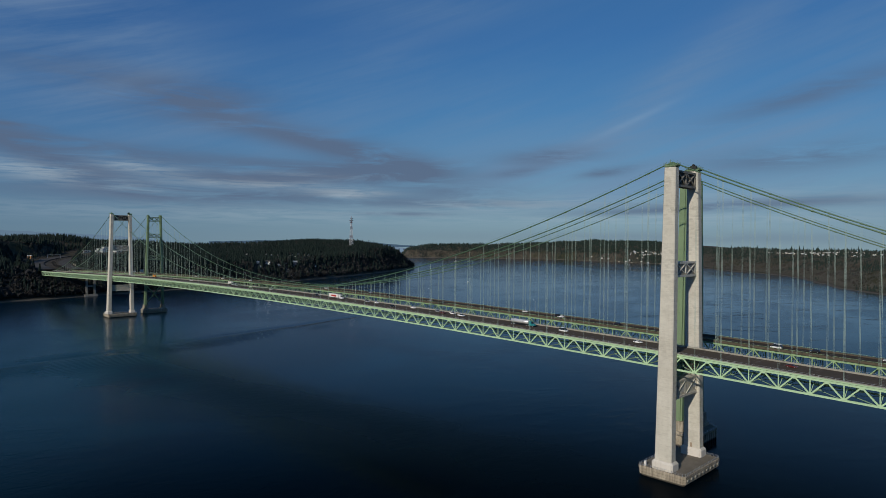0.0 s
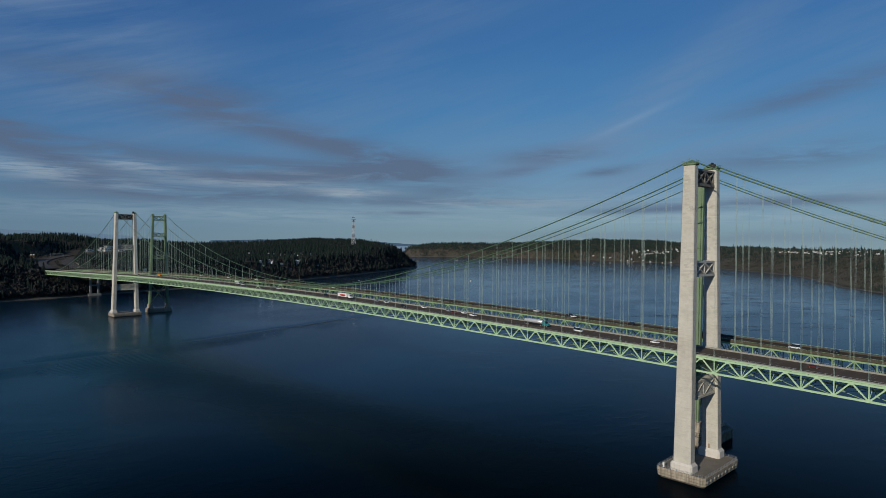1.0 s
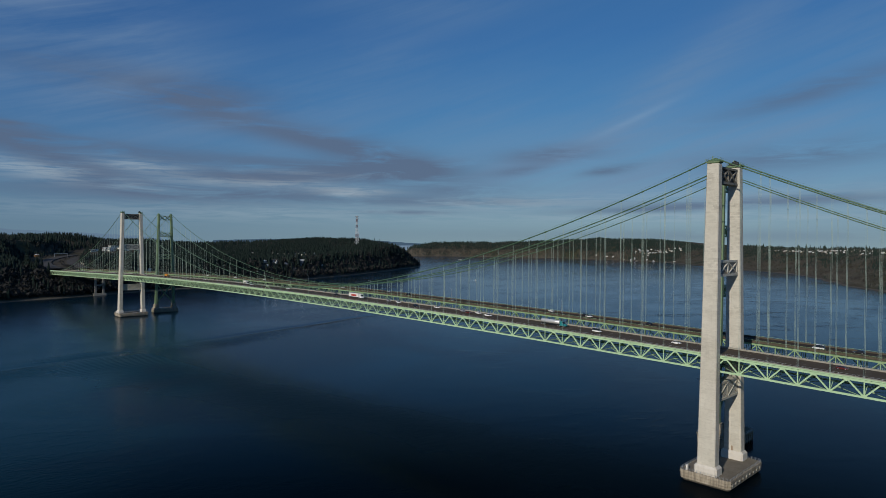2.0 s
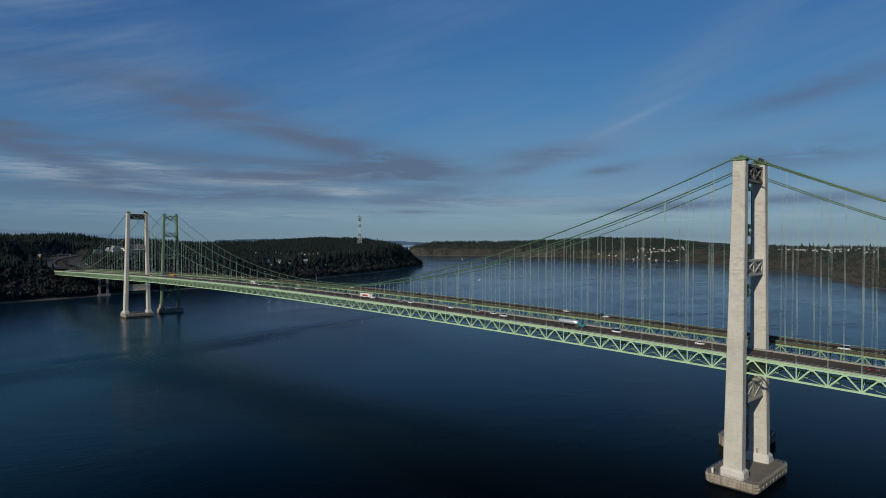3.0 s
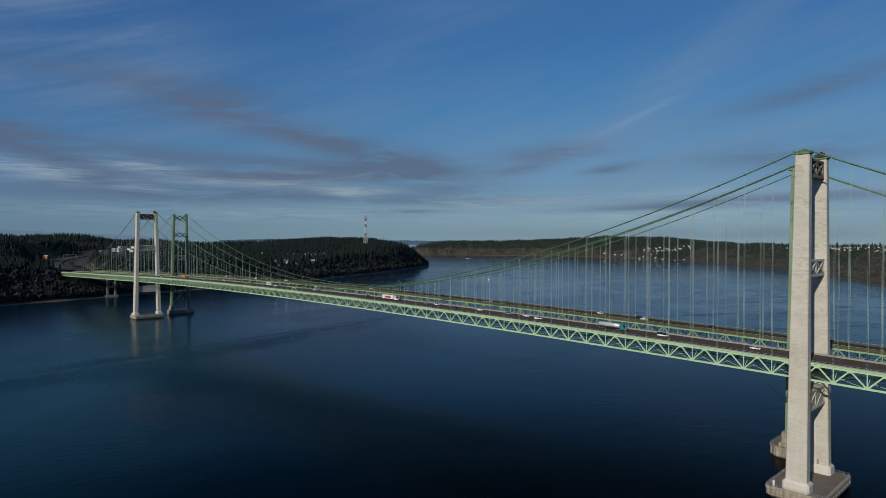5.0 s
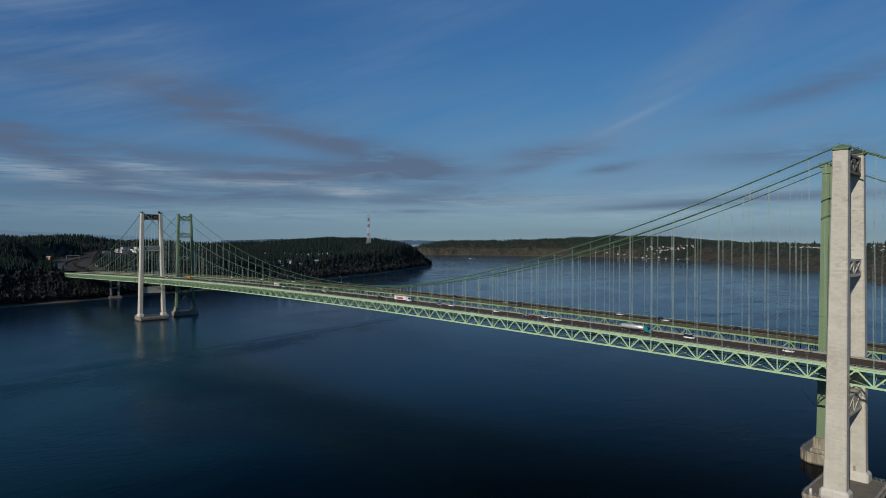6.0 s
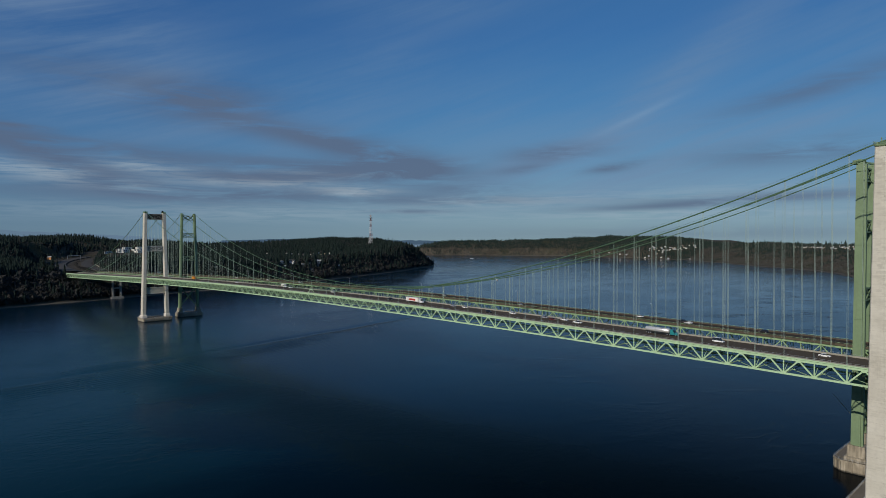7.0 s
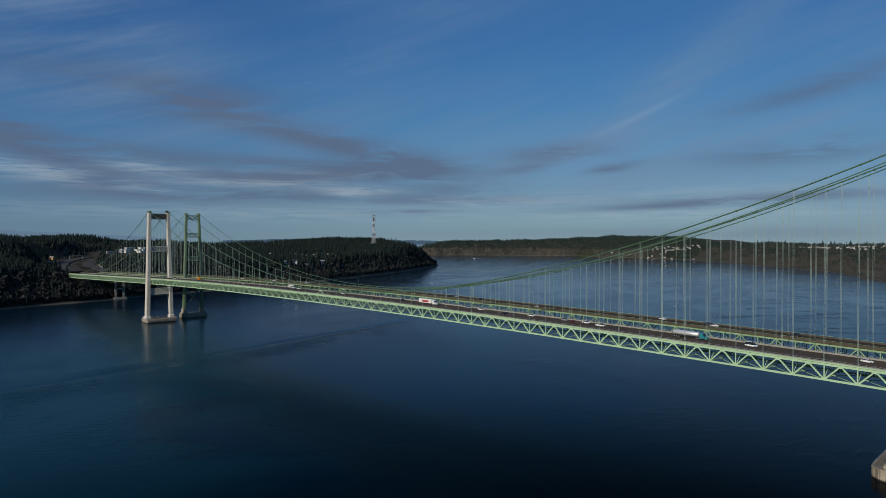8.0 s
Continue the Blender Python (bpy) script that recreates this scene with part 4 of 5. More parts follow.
            for i in range(5):
                x = xc - half + (i + 0.5) * half * 2 / 5
                frames.bar((x, y, z + 0.15), (x, y2, z2 + 0.15), 0.3, 0.7)
    part("cross_frames", frames, mat, deck, kind="stuff")
    return deck


def level_new(y):
    return deck_height(y, 65.9)


OLD_X, OLD_Y = 55.0, 21.5
LEG_Y = 20.4            # the steel legs stand a little east of the cable saddles


def level_old(y):
    return deck_height(np.asarray(y) - OLD_Y, 65.7)


new_deck = make_deck(0.0, 0.0, 12.1914, -31, 107, 11.9, 6.45, level_new, 0, -110, 430, PALE_GREEN, ROAD, "pale green trussed bridge deck with dark road", False)
old_deck = make_deck(OLD_X, OLD_Y - 2.5, 9.276, -38, 139, 9.15, 10.0, level_old, 0, -80, 330, OLD_GREEN, OLD_ROAD, "older green bridge deck on a deep truss", True)


# ---- main cables and hangers ----
def cable_height(y, y0, top, low, end_z, end):
    s = y - y0
    half = SPAN / 2
    c = (top - low) / half ** 2
    if 0 <= s <= SPAN:
        return low + c * (s - half) ** 2
    d = -s if s < 0 else s - SPAN
    slope = (top - end_z + c * end * end) / end
    return top - slope * d + c * d * d


def main_cable(x, y0, top, low, side, panel, level, r, group, label, shift=0.0):
    cable = thing("main_cable", (x, y0, top), label, "bridge cable", group)
    ys = list(np.arange(y0 - side, y0 + SPAN + side + 0.1, SPAN / 140))
    end_z = float(level(y0 - side)) + 1.5
    h = lambda y: cable_height(y, y0, top, low, end_z, side)
    part("strand", Geo().tube([(x, y, h(y)) for y in ys], r, 8), CABLE_GREEN, cable, smooth=True)
    rope = mesh_of("hanger", Geo().tube([(0, -0.22, -0.5), (0, -0.22, 0.5)], 0.05, 5).tube([(0, 0.22, -0.5), (0, 0.22, 0.5)], 0.05, 5), HANGER)
    band = mesh_of("cable_band", Geo().tube([(0, -0.5, 0), (0, 0.5, 0)], r * 1.35, 8), CABLE_GREEN)
    k0, k1 = int(-side / panel) + 1, int((SPAN + side) / panel)
    guide = Geo()
    for s in (-0.45, 0.45):
        for a, b in zip(ys[::2], ys[2::2]):
            guide.bar((x + s, a, h(a) + 1.2), (x + s, b, h(b) + 1.2), 0.022, 0.022)
    part("guide_line", guide, CABLE_GREEN, cable)
    for k in range(k0, k1 + 1):
        y = y0 + shift + panel * k
        if abs(y - y0) < 3 or abs(y - y0 - SPAN) < 3:
            continue
        top_z, low_z = h(y), float(level(y)) + 0.4
        if top_z - low_z > 1.0:
            part("hanger", rope, HANGER, cable, m=between((x, y, low_z), (x, y, top_z)))
            slope = math.atan2(h(y + 0.5) - h(y - 0.5), 1.0)
            part("cable_band", band, CABLE_GREEN, cable, m=pose(x, y, top_z, math.degrees(slope), 0, 0))
    return cable


for s in (-1, 1):
    main_cable(s * 12.1, 0.0, 154.5, 70.0, 366.0, 12.1914, level_new, 0.31, "new bridge cables", "green suspension cable with paired steel hangers")
    main_cable(OLD_X + s * 9.15, OLD_Y, 153.6, 69.0, 335.0, 18.552, level_old, 0.26, "old bridge cables", "older green suspension cable with paired hangers", -2.5)

# short tie that clamps each new cable to its truss at midspan
for s in (-1, 1):
    tie = thing("cable_tie", (s * 12.1, SPAN / 2, 66), "pale green steel centre tie at midspan", "cable tie", "centre ties")
    z = float(level_new(SPAN / 2))
    for dy in (-1, 1):
        part("tie_strut", Geo().bar((s * 12.1, SPAN / 2 + dy * 6.1, z + 0.4), (s * 12.1, SPAN / 2 + dy * 1.5, 69.8), 0.3, 0.4), PALE_GREEN, tie)
    part("clamp", Geo().tube([(s * 12.1, SPAN / 2 - 2.2, 70.0), (s * 12.1, SPAN / 2 + 2.2, 70.0)], 0.5, 8), PALE_GREEN, tie)


# ---- old bridge: steel towers ----
def steel_tower():
    tower = thing("steel_tower", (OLD_X, OLD_Y, 7.2), "green riveted steel bridge tower with crossed bracing", "bridge tower", "steel bridge towers")

    def cx(s, z):
        return OLD_X + s * (13.2 + (9.15 - 13.2) * (z - 14) / 138.0)

    for s in (-1, 1):
        core, wings = [], []
        for z in (14.6, 60, 105, 151.5):
            t = (z - 14) / 138
            hx, hy = 1.9 - 0.35 * t, 2.6 - 0.4 * t
            c = cx(s, z)
            core.append([(c - hx, LEG_Y - hy * 0.62, z), (c + hx, LEG_Y - hy * 0.62, z), (c + hx, LEG_Y + hy * 0.62, z), (c - hx, LEG_Y + hy * 0.62, z)])
            wings.append([(c - hx * 0.62, LEG_Y - hy, z), (c + hx * 0.62, LEG_Y - hy, z), (c + hx * 0.62, LEG_Y + hy, z), (c - hx * 0.62, LEG_Y + hy, z)])
        leg = part("leg", Geo().loft(core), TOWER_GREEN, tower)
        part("leg_cell", Geo().loft(wings), TOWER_GREEN, leg)
        for z in range(40, 150, 36):
            c = cx(s, z)
            part("splice_plate", Geo().box(c - 2.0, c + 2.0, LEG_Y - 1.7, LEG_Y + 1.7, z, z + 0.35), TOWER_GREEN, leg)
        part("pedestal", Geo().loft([octagon(OLD_X + s * 13.2, LEG_Y, 4.0, 5.0, 0.5, 7.2), octagon(OLD_X + s * 13.2, LEG_Y, 3.9, 4.9, 0.5, 9.0), octagon(OLD_X + s * 13.2, LEG_Y, 2.7, 4.0, 0.4, 9.3), octagon(OLD_X + s * 13.2, LEG_Y, 2.6, 3.8, 0.4, 14.7)]), PIER, tower, "stained concrete pedestal")
        cap = part("saddle", Geo().box(cx(s, 152) - 1.7, cx(s, 152) + 1.7, OLD_Y - 2.6, OLD_Y + 2.6, 151.5, 152.4).tube([(cx(s, 152), OLD_Y - 2.6, 152.9), (cx(s, 152), OLD_Y, 153.5), (cx(s, 152), OLD_Y + 2.6, 152.9)], 0.6, 8), TOWER_GREEN, tower)
        railing(cap, [(cx(s, 152) - 1.6, OLD_Y - 2.5, 152.4), (cx(s, 152) + 1.6, OLD_Y - 2.5, 152.4), (cx(s, 152) + 1.6, OLD_Y + 2.5, 152.4), (cx(s, 152) - 1.6, OLD_Y + 2.5, 152.4)], 1.2, 1.4, TOWER_GREEN)
    for z0, z1, bays in ((143.5, 150.5, 2), (118.0, 124.5, 2), (84.0, 90.5, 2), (44.5, 50.5, 2)):
        xa, xb = cx(-1, z0) + 1.6, cx(1, z0) - 1.6
        strut = part("strut", Geo().box(xa, xb, OLD_Y - 1.5, OLD_Y + 1.5, z0, z0 + 0.8), TOWER_GREEN, tower)
        part("top_beam", Geo().box(xa, xb, OLD_Y - 1.5, OLD_Y + 1.5, z1 - 0.8, z1), TOWER_GREEN, strut)
        for y in (OLD_Y - 1.2, OLD_Y + 1.2):
            for i in range(bays):
                a, b = xa + (xb - xa) * i / bays, xa + (xb - xa) * (i + 1) / bays
                part("cross_brace", Geo().bar((a, y, z0 + 0.6), (b, y, z1 - 0.6), 0.5, 0.6), TOWER_GREEN, strut)
                part("cross_brace", Geo().bar((a, y + 0.05, z1 - 0.6), (b, y + 0.05, z0 + 0.6), 0.5, 0.6), TOWER_GREEN, strut)
    for y in (OLD_Y - 1.4, OLD_Y + 1.4):
        for z0, z1 in ((16.0, 44.5),):
            part("tower_brace", Geo().bar((cx(-1, z0) + 1, y, z0), (cx(1, z1) - 1, y, z1), 0.8, 1.0), TOWER_GREEN, tower)
            part("tower_brace", Geo().bar((cx(1, z0) - 1, y + 0.06, z0), (cx(-1, z1) + 1, y + 0.06, z1), 0.8, 1.0), TOWER_GREEN, tower)
    return tower


PIER_Y = OLD_Y - 1.5


def old_pier():
    pier = thing("old_pier", (OLD_X, PIER_Y, 0), "stained concrete pier with ribbed rounded end", "bridge pier", "old bridge piers")
    part("caisson", Geo().loft([octagon(OLD_X, PIER_Y, 18.0, 10.2, 4.2, -6), octagon(OLD_X, PIER_Y, 18.0, 10.2, 4.2, 6.4)]), PIER, pier)
    cap = part("cap_slab", Geo().loft([octagon(OLD_X, PIER_Y, 18.3, 10.5, 4.3, 6.4), octagon(OLD_X, PIER_Y, 18.3, 10.5, 4.3, 7.2)]), PIER, pier)
    part("deck_surface", Geo().loft([octagon(OLD_X, PIER_Y, 17.7, 9.9, 4.2, 7.19), octagon(OLD_X, PIER_Y, 17.7, 9.9, 4.2, 7.205)]), PIER_TOP, pier, "dark mossy surface")
    railing(cap, octagon(OLD_X, PIER_Y, 18.0, 10.2, 4.2, 7.2), 1.15, 2.2)
    rib = unit_bar("fender", 0.7, 0.5, PIER)
    ring = [Vector(p) for p in octagon(OLD_X, PIER_Y, 18.15, 10.35, 4.3, 0)]
    for a, b in zip(ring, ring[1:] + ring[:1]):
        k = max(2, round((b - a).length / 2.9))
        for i in range(k):
            p = a.lerp(b, (i + 0.5) / k)
            part("fender", rib, PIER, pier, m=between(p + Vector((0, 0, -1)), p + Vector((0, 0, 6.4)), (b - a)))
    return pier


near_steel = steel_tower()
copy_thing(near_steel, pose(OLD_X, OLD_Y + SPAN, 7.2))
near_old_pier = old_pier()
copy_thing(near_old_pier, pose(OLD_X, PIER_Y + SPAN, 0))
boom = thing("service_boom", (42, 24, 30), "slender pale steel boom slung beside the tower", "boom")
part("spar", Geo().tube([(42.0, 23.7, 29.7), (42.0, 30.9, 37.7)], [0.15, 0.10], 6), KERB, boom)


def shore_pier():
    pier = thing("shore_pier", (OLD_X + 9, 1246, 0), "tall two-legged concrete pier on the beach", "bridge pier")
    xm = OLD_X + 9
    part("footing", Geo().loft([octagon(xm, 1246, 12, 6, 1.0, -3), octagon(xm, 1246, 12, 6, 1.0, 5.5)]), SHADY_CONCRETE, pier)
    for x in (xm - 7, xm + 7):
        part("column", Geo().loft([octagon(x, 1246, 1.8, 2.8, 0.4, 5.5), octagon(x, 1246, 1.5, 2.4, 0.4, 40)]), SHADY_CONCRETE, pier)
    part("crossbeam", Geo().box(xm - 10, xm + 10, 1243.4, 1248.6, 40, 43.0), SHADY_CONCRETE, pier)
    part("lower_beam", Geo().box(xm - 5.5, xm + 5.5, 1244.4, 1247.6, 20, 23), SHADY_CONCRETE, pier)
    return pier


shore_pier()


# ---- west approach ----
def approach(name, x0, x1, label):
    g = Geo()
    ys = list(np.arange(1300, 1990, 20.0))
    for i, y in enumerate(ys):
        c, z = float(highway_line(y)) - 28, float(highway_level(y)) + 0.2
        g.v += [(c + x0, y, z), (c + x1, y, z), (c + x1, y, z - 1.4), (c + x0, y, z - 1.4)]
        if i:
            k = 4 * (i - 1)
            g.f += [(k, k + 1, k + 5, k + 4), (k + 3, k + 7, k + 6, k + 2), (k, k + 4, k + 7, k + 3), (k + 1, k + 2, k + 6, k + 5)]
    tagged(new(name, mesh_of(name, g, GREY_ROAD)), label, "road", kind="structure")


approach("road_south", -10, 14, "grey highway bending away into the wooded hill")
approach("road_north", 44, 66, "grey highway lanes leading off the old bridge")


def verge_wall(x0, y0, y1):
    """A low pale retaining wall along the highway."""
    w = thing("retaining_wall", (x0, y0, float(highway_level(y0))), "low pale concrete wall beside the highway", "wall")
    g = Geo()
    ys = list(np.arange(y0, y1, 15.0))
    for i, y in enumerate(ys):
        c, z = float(highway_line(y)) - 28 + x0, float(highway_level(y))
        g.v += [(c, y, z - 1), (c + 0.8, y, z - 1), (c + 0.8, y, z + 1.8), (c, y, z + 1.8)]
        if i:
            k = 4 * (i - 1)
            g.f += [(k + a, k + 4 + a, k + 4 + (a + 1) % 4, k + (a + 1) % 4) for a in range(4)]
    part("panel", g, KERB, w)


verge_wall(72, 1420, 1600)


def gantry(x0, x1, y):
    z = float(highway_level(y))
    t = thing("toll_gantry", ((x0 + x1) / 2, y, z), "pale steel gantry spanning the highway", "gantry")
    for x in (x0, x1):
        part("column", Geo().box(x - 0.4, x + 0.4, y - 0.4, y + 0.4, z - 3, z + 7.5), GALVANISED, t)
    part("beam", Geo().box(x0 - 1, x1 + 1, y - 0.6, y + 0.6, z + 7.5, z + 8.9), GALVANISED, t)


gantry(106, 136, 1800)


# ---- woods ----
EYE = (-310.0, -90.0)


def wedge(x, y, a0, a1):
    a = np.degrees(np.arctan2(x - EYE[0], y - EYE[1]))
    return (a > a0) & (a < a1)


def conifers(name, x, y, z, tall, seed, label, mat, tiers=5, sides=6):
    """Many firs in one mesh: each a stack of ragged skirts of drooping boughs round a leader."""
    r = np.random.RandomState(seed)
    n = len(x)
    verts, tris = [], []
    yaw = r.uniform(0, 6.28, n)
    wide = tall * r.uniform(0.12, 0.25, n)
    lean = r.normal(0, 0.02, (n, 2))
    k = sides + 1
    for t in range(tiers):
        low = 0.10 + 0.80 * t / tiers
        high = min(1.0, low + 0.34 + (0.2 if t == tiers - 1 else 0))
        rad = wide * (1.05 - 0.88 * t / tiers) * r.uniform(0.8, 1.2, n)
        apex = np.stack([x + lean[:, 0] * tall * high, y + lean[:, 1] * tall * high, z + tall * high], 1)
        ring = []
        for s in range(sides):
            a = yaw + t * 0.9 + s * 6.283 / sides + r.uniform(-0.25, 0.25, n)
            rr = rad * r.uniform(0.55, 1.25, n)
            zz = z + tall * (low + r.uniform(-0.05, 0.05, n))
            ring.append(np.stack([x + np.cos(a) * rr + lean[:, 0] * tall * low, y + np.sin(a) * rr + lean[:, 1] * tall * low, zz], 1))
        block = np.stack([apex] + ring, 1)
        base = sum(len(v) for v in verts)
        verts.append(block.reshape(-1, 3))
        o = base + np.arange(n)[:, None] * k
        for s in range(sides):
            tris.append(np.concatenate([o, o + 1 + s, o + 1 + (s + 1) % sides], 1))
    data = bpy.data.meshes.new(name)
    fill(data, np.concatenate(verts), np.concatenate(tris))
    data.materials.append(mat)
    return tagged(new(name, data), label, "trees", kind="stuff")


def bare_trees(name, x, y, z, tall, seed, label, mat, sprays=18):
    """Leafless broad trees in one mesh: sprays of thin twig fans in a rounded, gappy crown over a stem."""
    r = np.random.RandomState(seed)
    n = len(x)
    verts, tris, base = [], [], 0
    for s in range(sprays):
        d = r.normal(0, 1, (n, 3))
        d /= np.linalg.norm(d, axis=1)[:, None]
        rad = r.uniform(0.25, 1.0, n) ** 0.5
        c = np.stack([x + d[:, 0] * tall * 0.30 * rad, y + d[:, 1] * tall * 0.30 * rad, z + tall * (0.60 + 0.34 * d[:, 2] * rad)], 1)
        u, v = r.normal(0, 1, (n, 3)), r.normal(0, 1, (n, 3))
        v[:, 2] += 0.6
        size = (tall * r.uniform(0.08, 0.17, n))[:, None]
        p = np.stack([c - u * size * 0.5, c + u * size * 0.5, c + v * size], 1)
        verts.append(p.reshape(-1, 3))
        o = base + np.arange(n)[:, None] * 3
        tris.append(np.concatenate([o, o + 1, o + 2], 1))
        base += 3 * n
    for a in (0.0, 1.57):
        w = tall * 0.022
        p = np.stack([np.stack([x - np.cos(a) * w, y - np.sin(a) * w, z], 1), np.stack([x + np.cos(a) * w, y + np.sin(a) * w, z], 1), np.stack([x, y, z + tall * 0.75], 1)], 1)
        verts.append(p.reshape(-1, 3))
        o = base + np.arange(n)[:, None] * 3
        tris.append(np.concatenate([o, o + 1, o + 2], 1))
        base += 3 * n
    data = bpy.data.meshes.new(name)
    fill(data, np.concatenate(verts), np.concatenate(tris))
    data.materials.append(mat)
    return tagged(new(name, data), label, "trees", kind="stuff")


def scatter(count, x0, x1, y0, y1, seed):
    r = np.random.RandomState(seed)
    return r.uniform(x0, x1, count), r.uniform(y0, y1, count), r


HOUSE_SPOTS = []


def shuts_out(x, y, top, reach=330.0):
    """Trees that would stand on a house or shut out its view over the water."""
    hit = np.zeros(x.shape, bool)
    for hx, hy, wide, z in HOUSE_SPOTS:
        ux, uy = EYE[0] - hx, EYE[1] - hy
        u = math.hypot(ux, uy)
        ux, uy = ux / u, uy / u
        f = (x - hx) * ux + (y - hy) * uy
        g = np.abs(-(x - hx) * uy + (y - hy) * ux)
        hit |= (f > -9) & (f < reach) & (g < wide) & ((f < 12) | (top > z + (114 - z) * f / u))
    return hit


# ---- houses ----
def house(kind, wide, long, high, wall_mat, roof_mat, label, name="house", group="shore houses"):
    """A gabled house with windows on the two long sides and a chimney."""
    h = thing(name, (0, 0, 0), label, "house", group)
    w, l = wide / 2, long / 2
    body = Geo().loft([[(-w, -l, -4), (w, -l, -4), (w, l, -4), (-w, l, -4)], [(-w, -l, high), (w, -l, high), (w, l, high), (-w, l, high)]])
    peak = high + wide * 0.28
    k = len(body.v)
    body.v += [(0, -l, peak), (0, l, peak)]
    body.f += [(4, 5, k), (6, 7, k + 1)]
    walls = part("wall", body, wall_mat, h)
    e = 0.5
    for s in (-1, 1):
        roof = Geo().hexa([(s * (w + e), -l - e, high - 0.25), (0, -l - e, peak + 0.12), (0, l + e, peak + 0.12), (s * (w + e), l + e, high - 0.25),
                           (s * (w + e), -l - e, high), (0, -l - e, peak + 0.37), (0, l + e, peak + 0.37), (s * (w + e), l + e, high)])
        part("roof", roof, roof_mat, h)
        for i in range(max(2, int(long / 4))):
            y = -l + (i + 0.5) * long / max(2, int(long / 4))
            for z in ((1.2,) if high < 4.5 else (1.2, 4.0)):
                part("window", Geo().box(min(s * (w - 0.1), s * (w + 0.06)), max(s * (w - 0.1), s * (w + 0.06)), y - 0.8, y + 0.8, z, z + 1.4), GLASS, walls)
    part("chimney", Geo().box(w * 0.3, w * 0.3 + 0.8, l * 0.4, l * 0.4 + 0.8, peak - 2, peak + 1.2), HOUSE_GREY, h)
    return h


def land_at(x, y):
    return float(land_height(np.array([float(x)]), np.array([float(y)]))[0][0])


PARK = pose(0, 0, -400)
kinds = [house(0, 10, 15, 5.8, HOUSE_WHITE, SHINGLE, "white two-storey house with dark shingle roof"),
         house(1, 9, 13, 3.6, HOUSE_TAN, SHINGLE, "tan single-storey house with dark roof"),
         house(2, 11, 17, 5.8, HOUSE_GREY, PALE_ROOF, "grey house with pale roof above the bluff"),
         house(3, 10, 16, 3.6, HOUSE_WHITE, PALE_ROOF, "low white house with pale roof")]


def settle(spots, seed, scale=1.0):
    r = random.Random(seed)
    for x, y in spots:
        h = r.choice(kinds + kinds[1:3])
        turn = math.degrees(math.atan2(EYE[1] - y, EYE[0] - x)) + r.choice((0, 0, 90)) + r.uniform(-20, 20)
        size = scale * r.uniform(0.85, 1.15)
        copy_thing(h, pose(x, y, land_at(x, y) + 0.6, 0, 0, turn) @ Matrix.Diagonal((size, size, size * 0.95, 1)))
        HOUSE_SPOTS.append((x, y, 3.5, land_at(x, y) + r.uniform(2.0, 6.5)))


rh = random.Random(4)
# rows along the brow of the eastern ridge, set back from the shore
east_spots = []
brow = [(1700, 372), (1836, 435), (2052, 526), (2231, 657), (2383, 798), (2482, 938), (2640, 1090), (2799, 1224)]
for i in range(165):
    t = rh.uniform(0, len(brow) - 1.001)
    (ax, ay), (bx, by) = brow[int(t)], brow[int(t) + 1]
    f, d, back = t - int(t), math.hypot(bx - ax, by - ay), rh.choice((rh.uniform(330, 400), rh.uniform(390, 540)))
    east_spots.append((ax + (bx - ax) * f + (by - ay) / d * back, ay + (by - ay) * f - (bx - ax) / d * back))
# a slope of houses on the far eastern shore
settle(east_spots, 1, 0.50)
slope_spots = []
for i in range(48):
    u, deep = rh.uniform(0, 1), rh.uniform(-70, 90)
    slope_spots.append((3255 + 210 * u + deep * 0.9, 1846 - 200 * u + deep * 0.43))
settle(slope_spots, 5, 0.66)
# waterfront cottages under the far slope
for i in range(9):
    t = (i + rh.uniform(0, 0.7)) / 9
    x, y = 3085 + 250 * t + rh.uniform(12, 26), 1500 + 740 * t - rh.uniform(12, 26)
    copy_thing(kinds[i % 4], pose(x, y, land_at(x, y) + 0.4, 0, 0, rh.uniform(120, 240)) @ Matrix.Diagonal((0.65, 0.65, 0.65, 1)))
    HOUSE_SPOTS.append((x, y, 7, 5.0))
head_spots = [(791, 1881), (803, 1866), (815, 1841), (824, 1829), (885, 1860), (878, 1829), (903, 1842), (926, 1852), (953, 1864), (840, 1850), (862, 1845), (910, 1868), (938, 1840),
              (625, 1497), (655, 1512), (677, 1505), (781, 1551), (549, 1466), (715, 1878), (330, 1400)]
settle(head_spots, 2, 0.52)
# white houses beside the highway, just behind the bridge ends
for x, y, k in ((177, 1346, 0), (194, 1352, 3), (160, 1338, 3)):
    copy_thing(kinds[k], pose(x, y, land_at(x, y) + 0.6, 0, 0, 60) @ Matrix.Diagonal((0.7, 0.7, 0.75, 1)))
    HOUSE_SPOTS.append((x, y, 5, land_at(x, y) + 1.0))


def campus():
    """Long pale flat-roofed buildings on the hill above the highway."""
    r = random.Random(9)
    for i in range(17):
        y = 1700 + (i * 37 % 110)
        x = float(highway_line(y)) + 70 + i * 41 % 84 + r.uniform(-4, 4)
        w, l, z = r.uniform(13, 25), r.uniform(8, 13), r.uniform(2.6, 4.2)
        g0 = land_at(x, y)
        b = thing("school_building", (x, y, g0), "white flat-roofed school building on the hillside", "building", "hillside buildings", turn=20)
        m = pose(x, y, g0, 0, 0, 20)
        walls = part("wall", Geo().box(-w / 2, w / 2, -l / 2, l / 2, -6, z), HOUSE_WHITE, b, m=m)
        part("roof", Geo().box(-w / 2 - 0.8, w / 2 + 0.8, -l / 2 - 0.8, l / 2 + 0.8, z, z + 0.7), PALE_ROOF, b, m=m)
        for j in range(int(w / 6)):
            xx = -w / 2 + 3 + j * 6
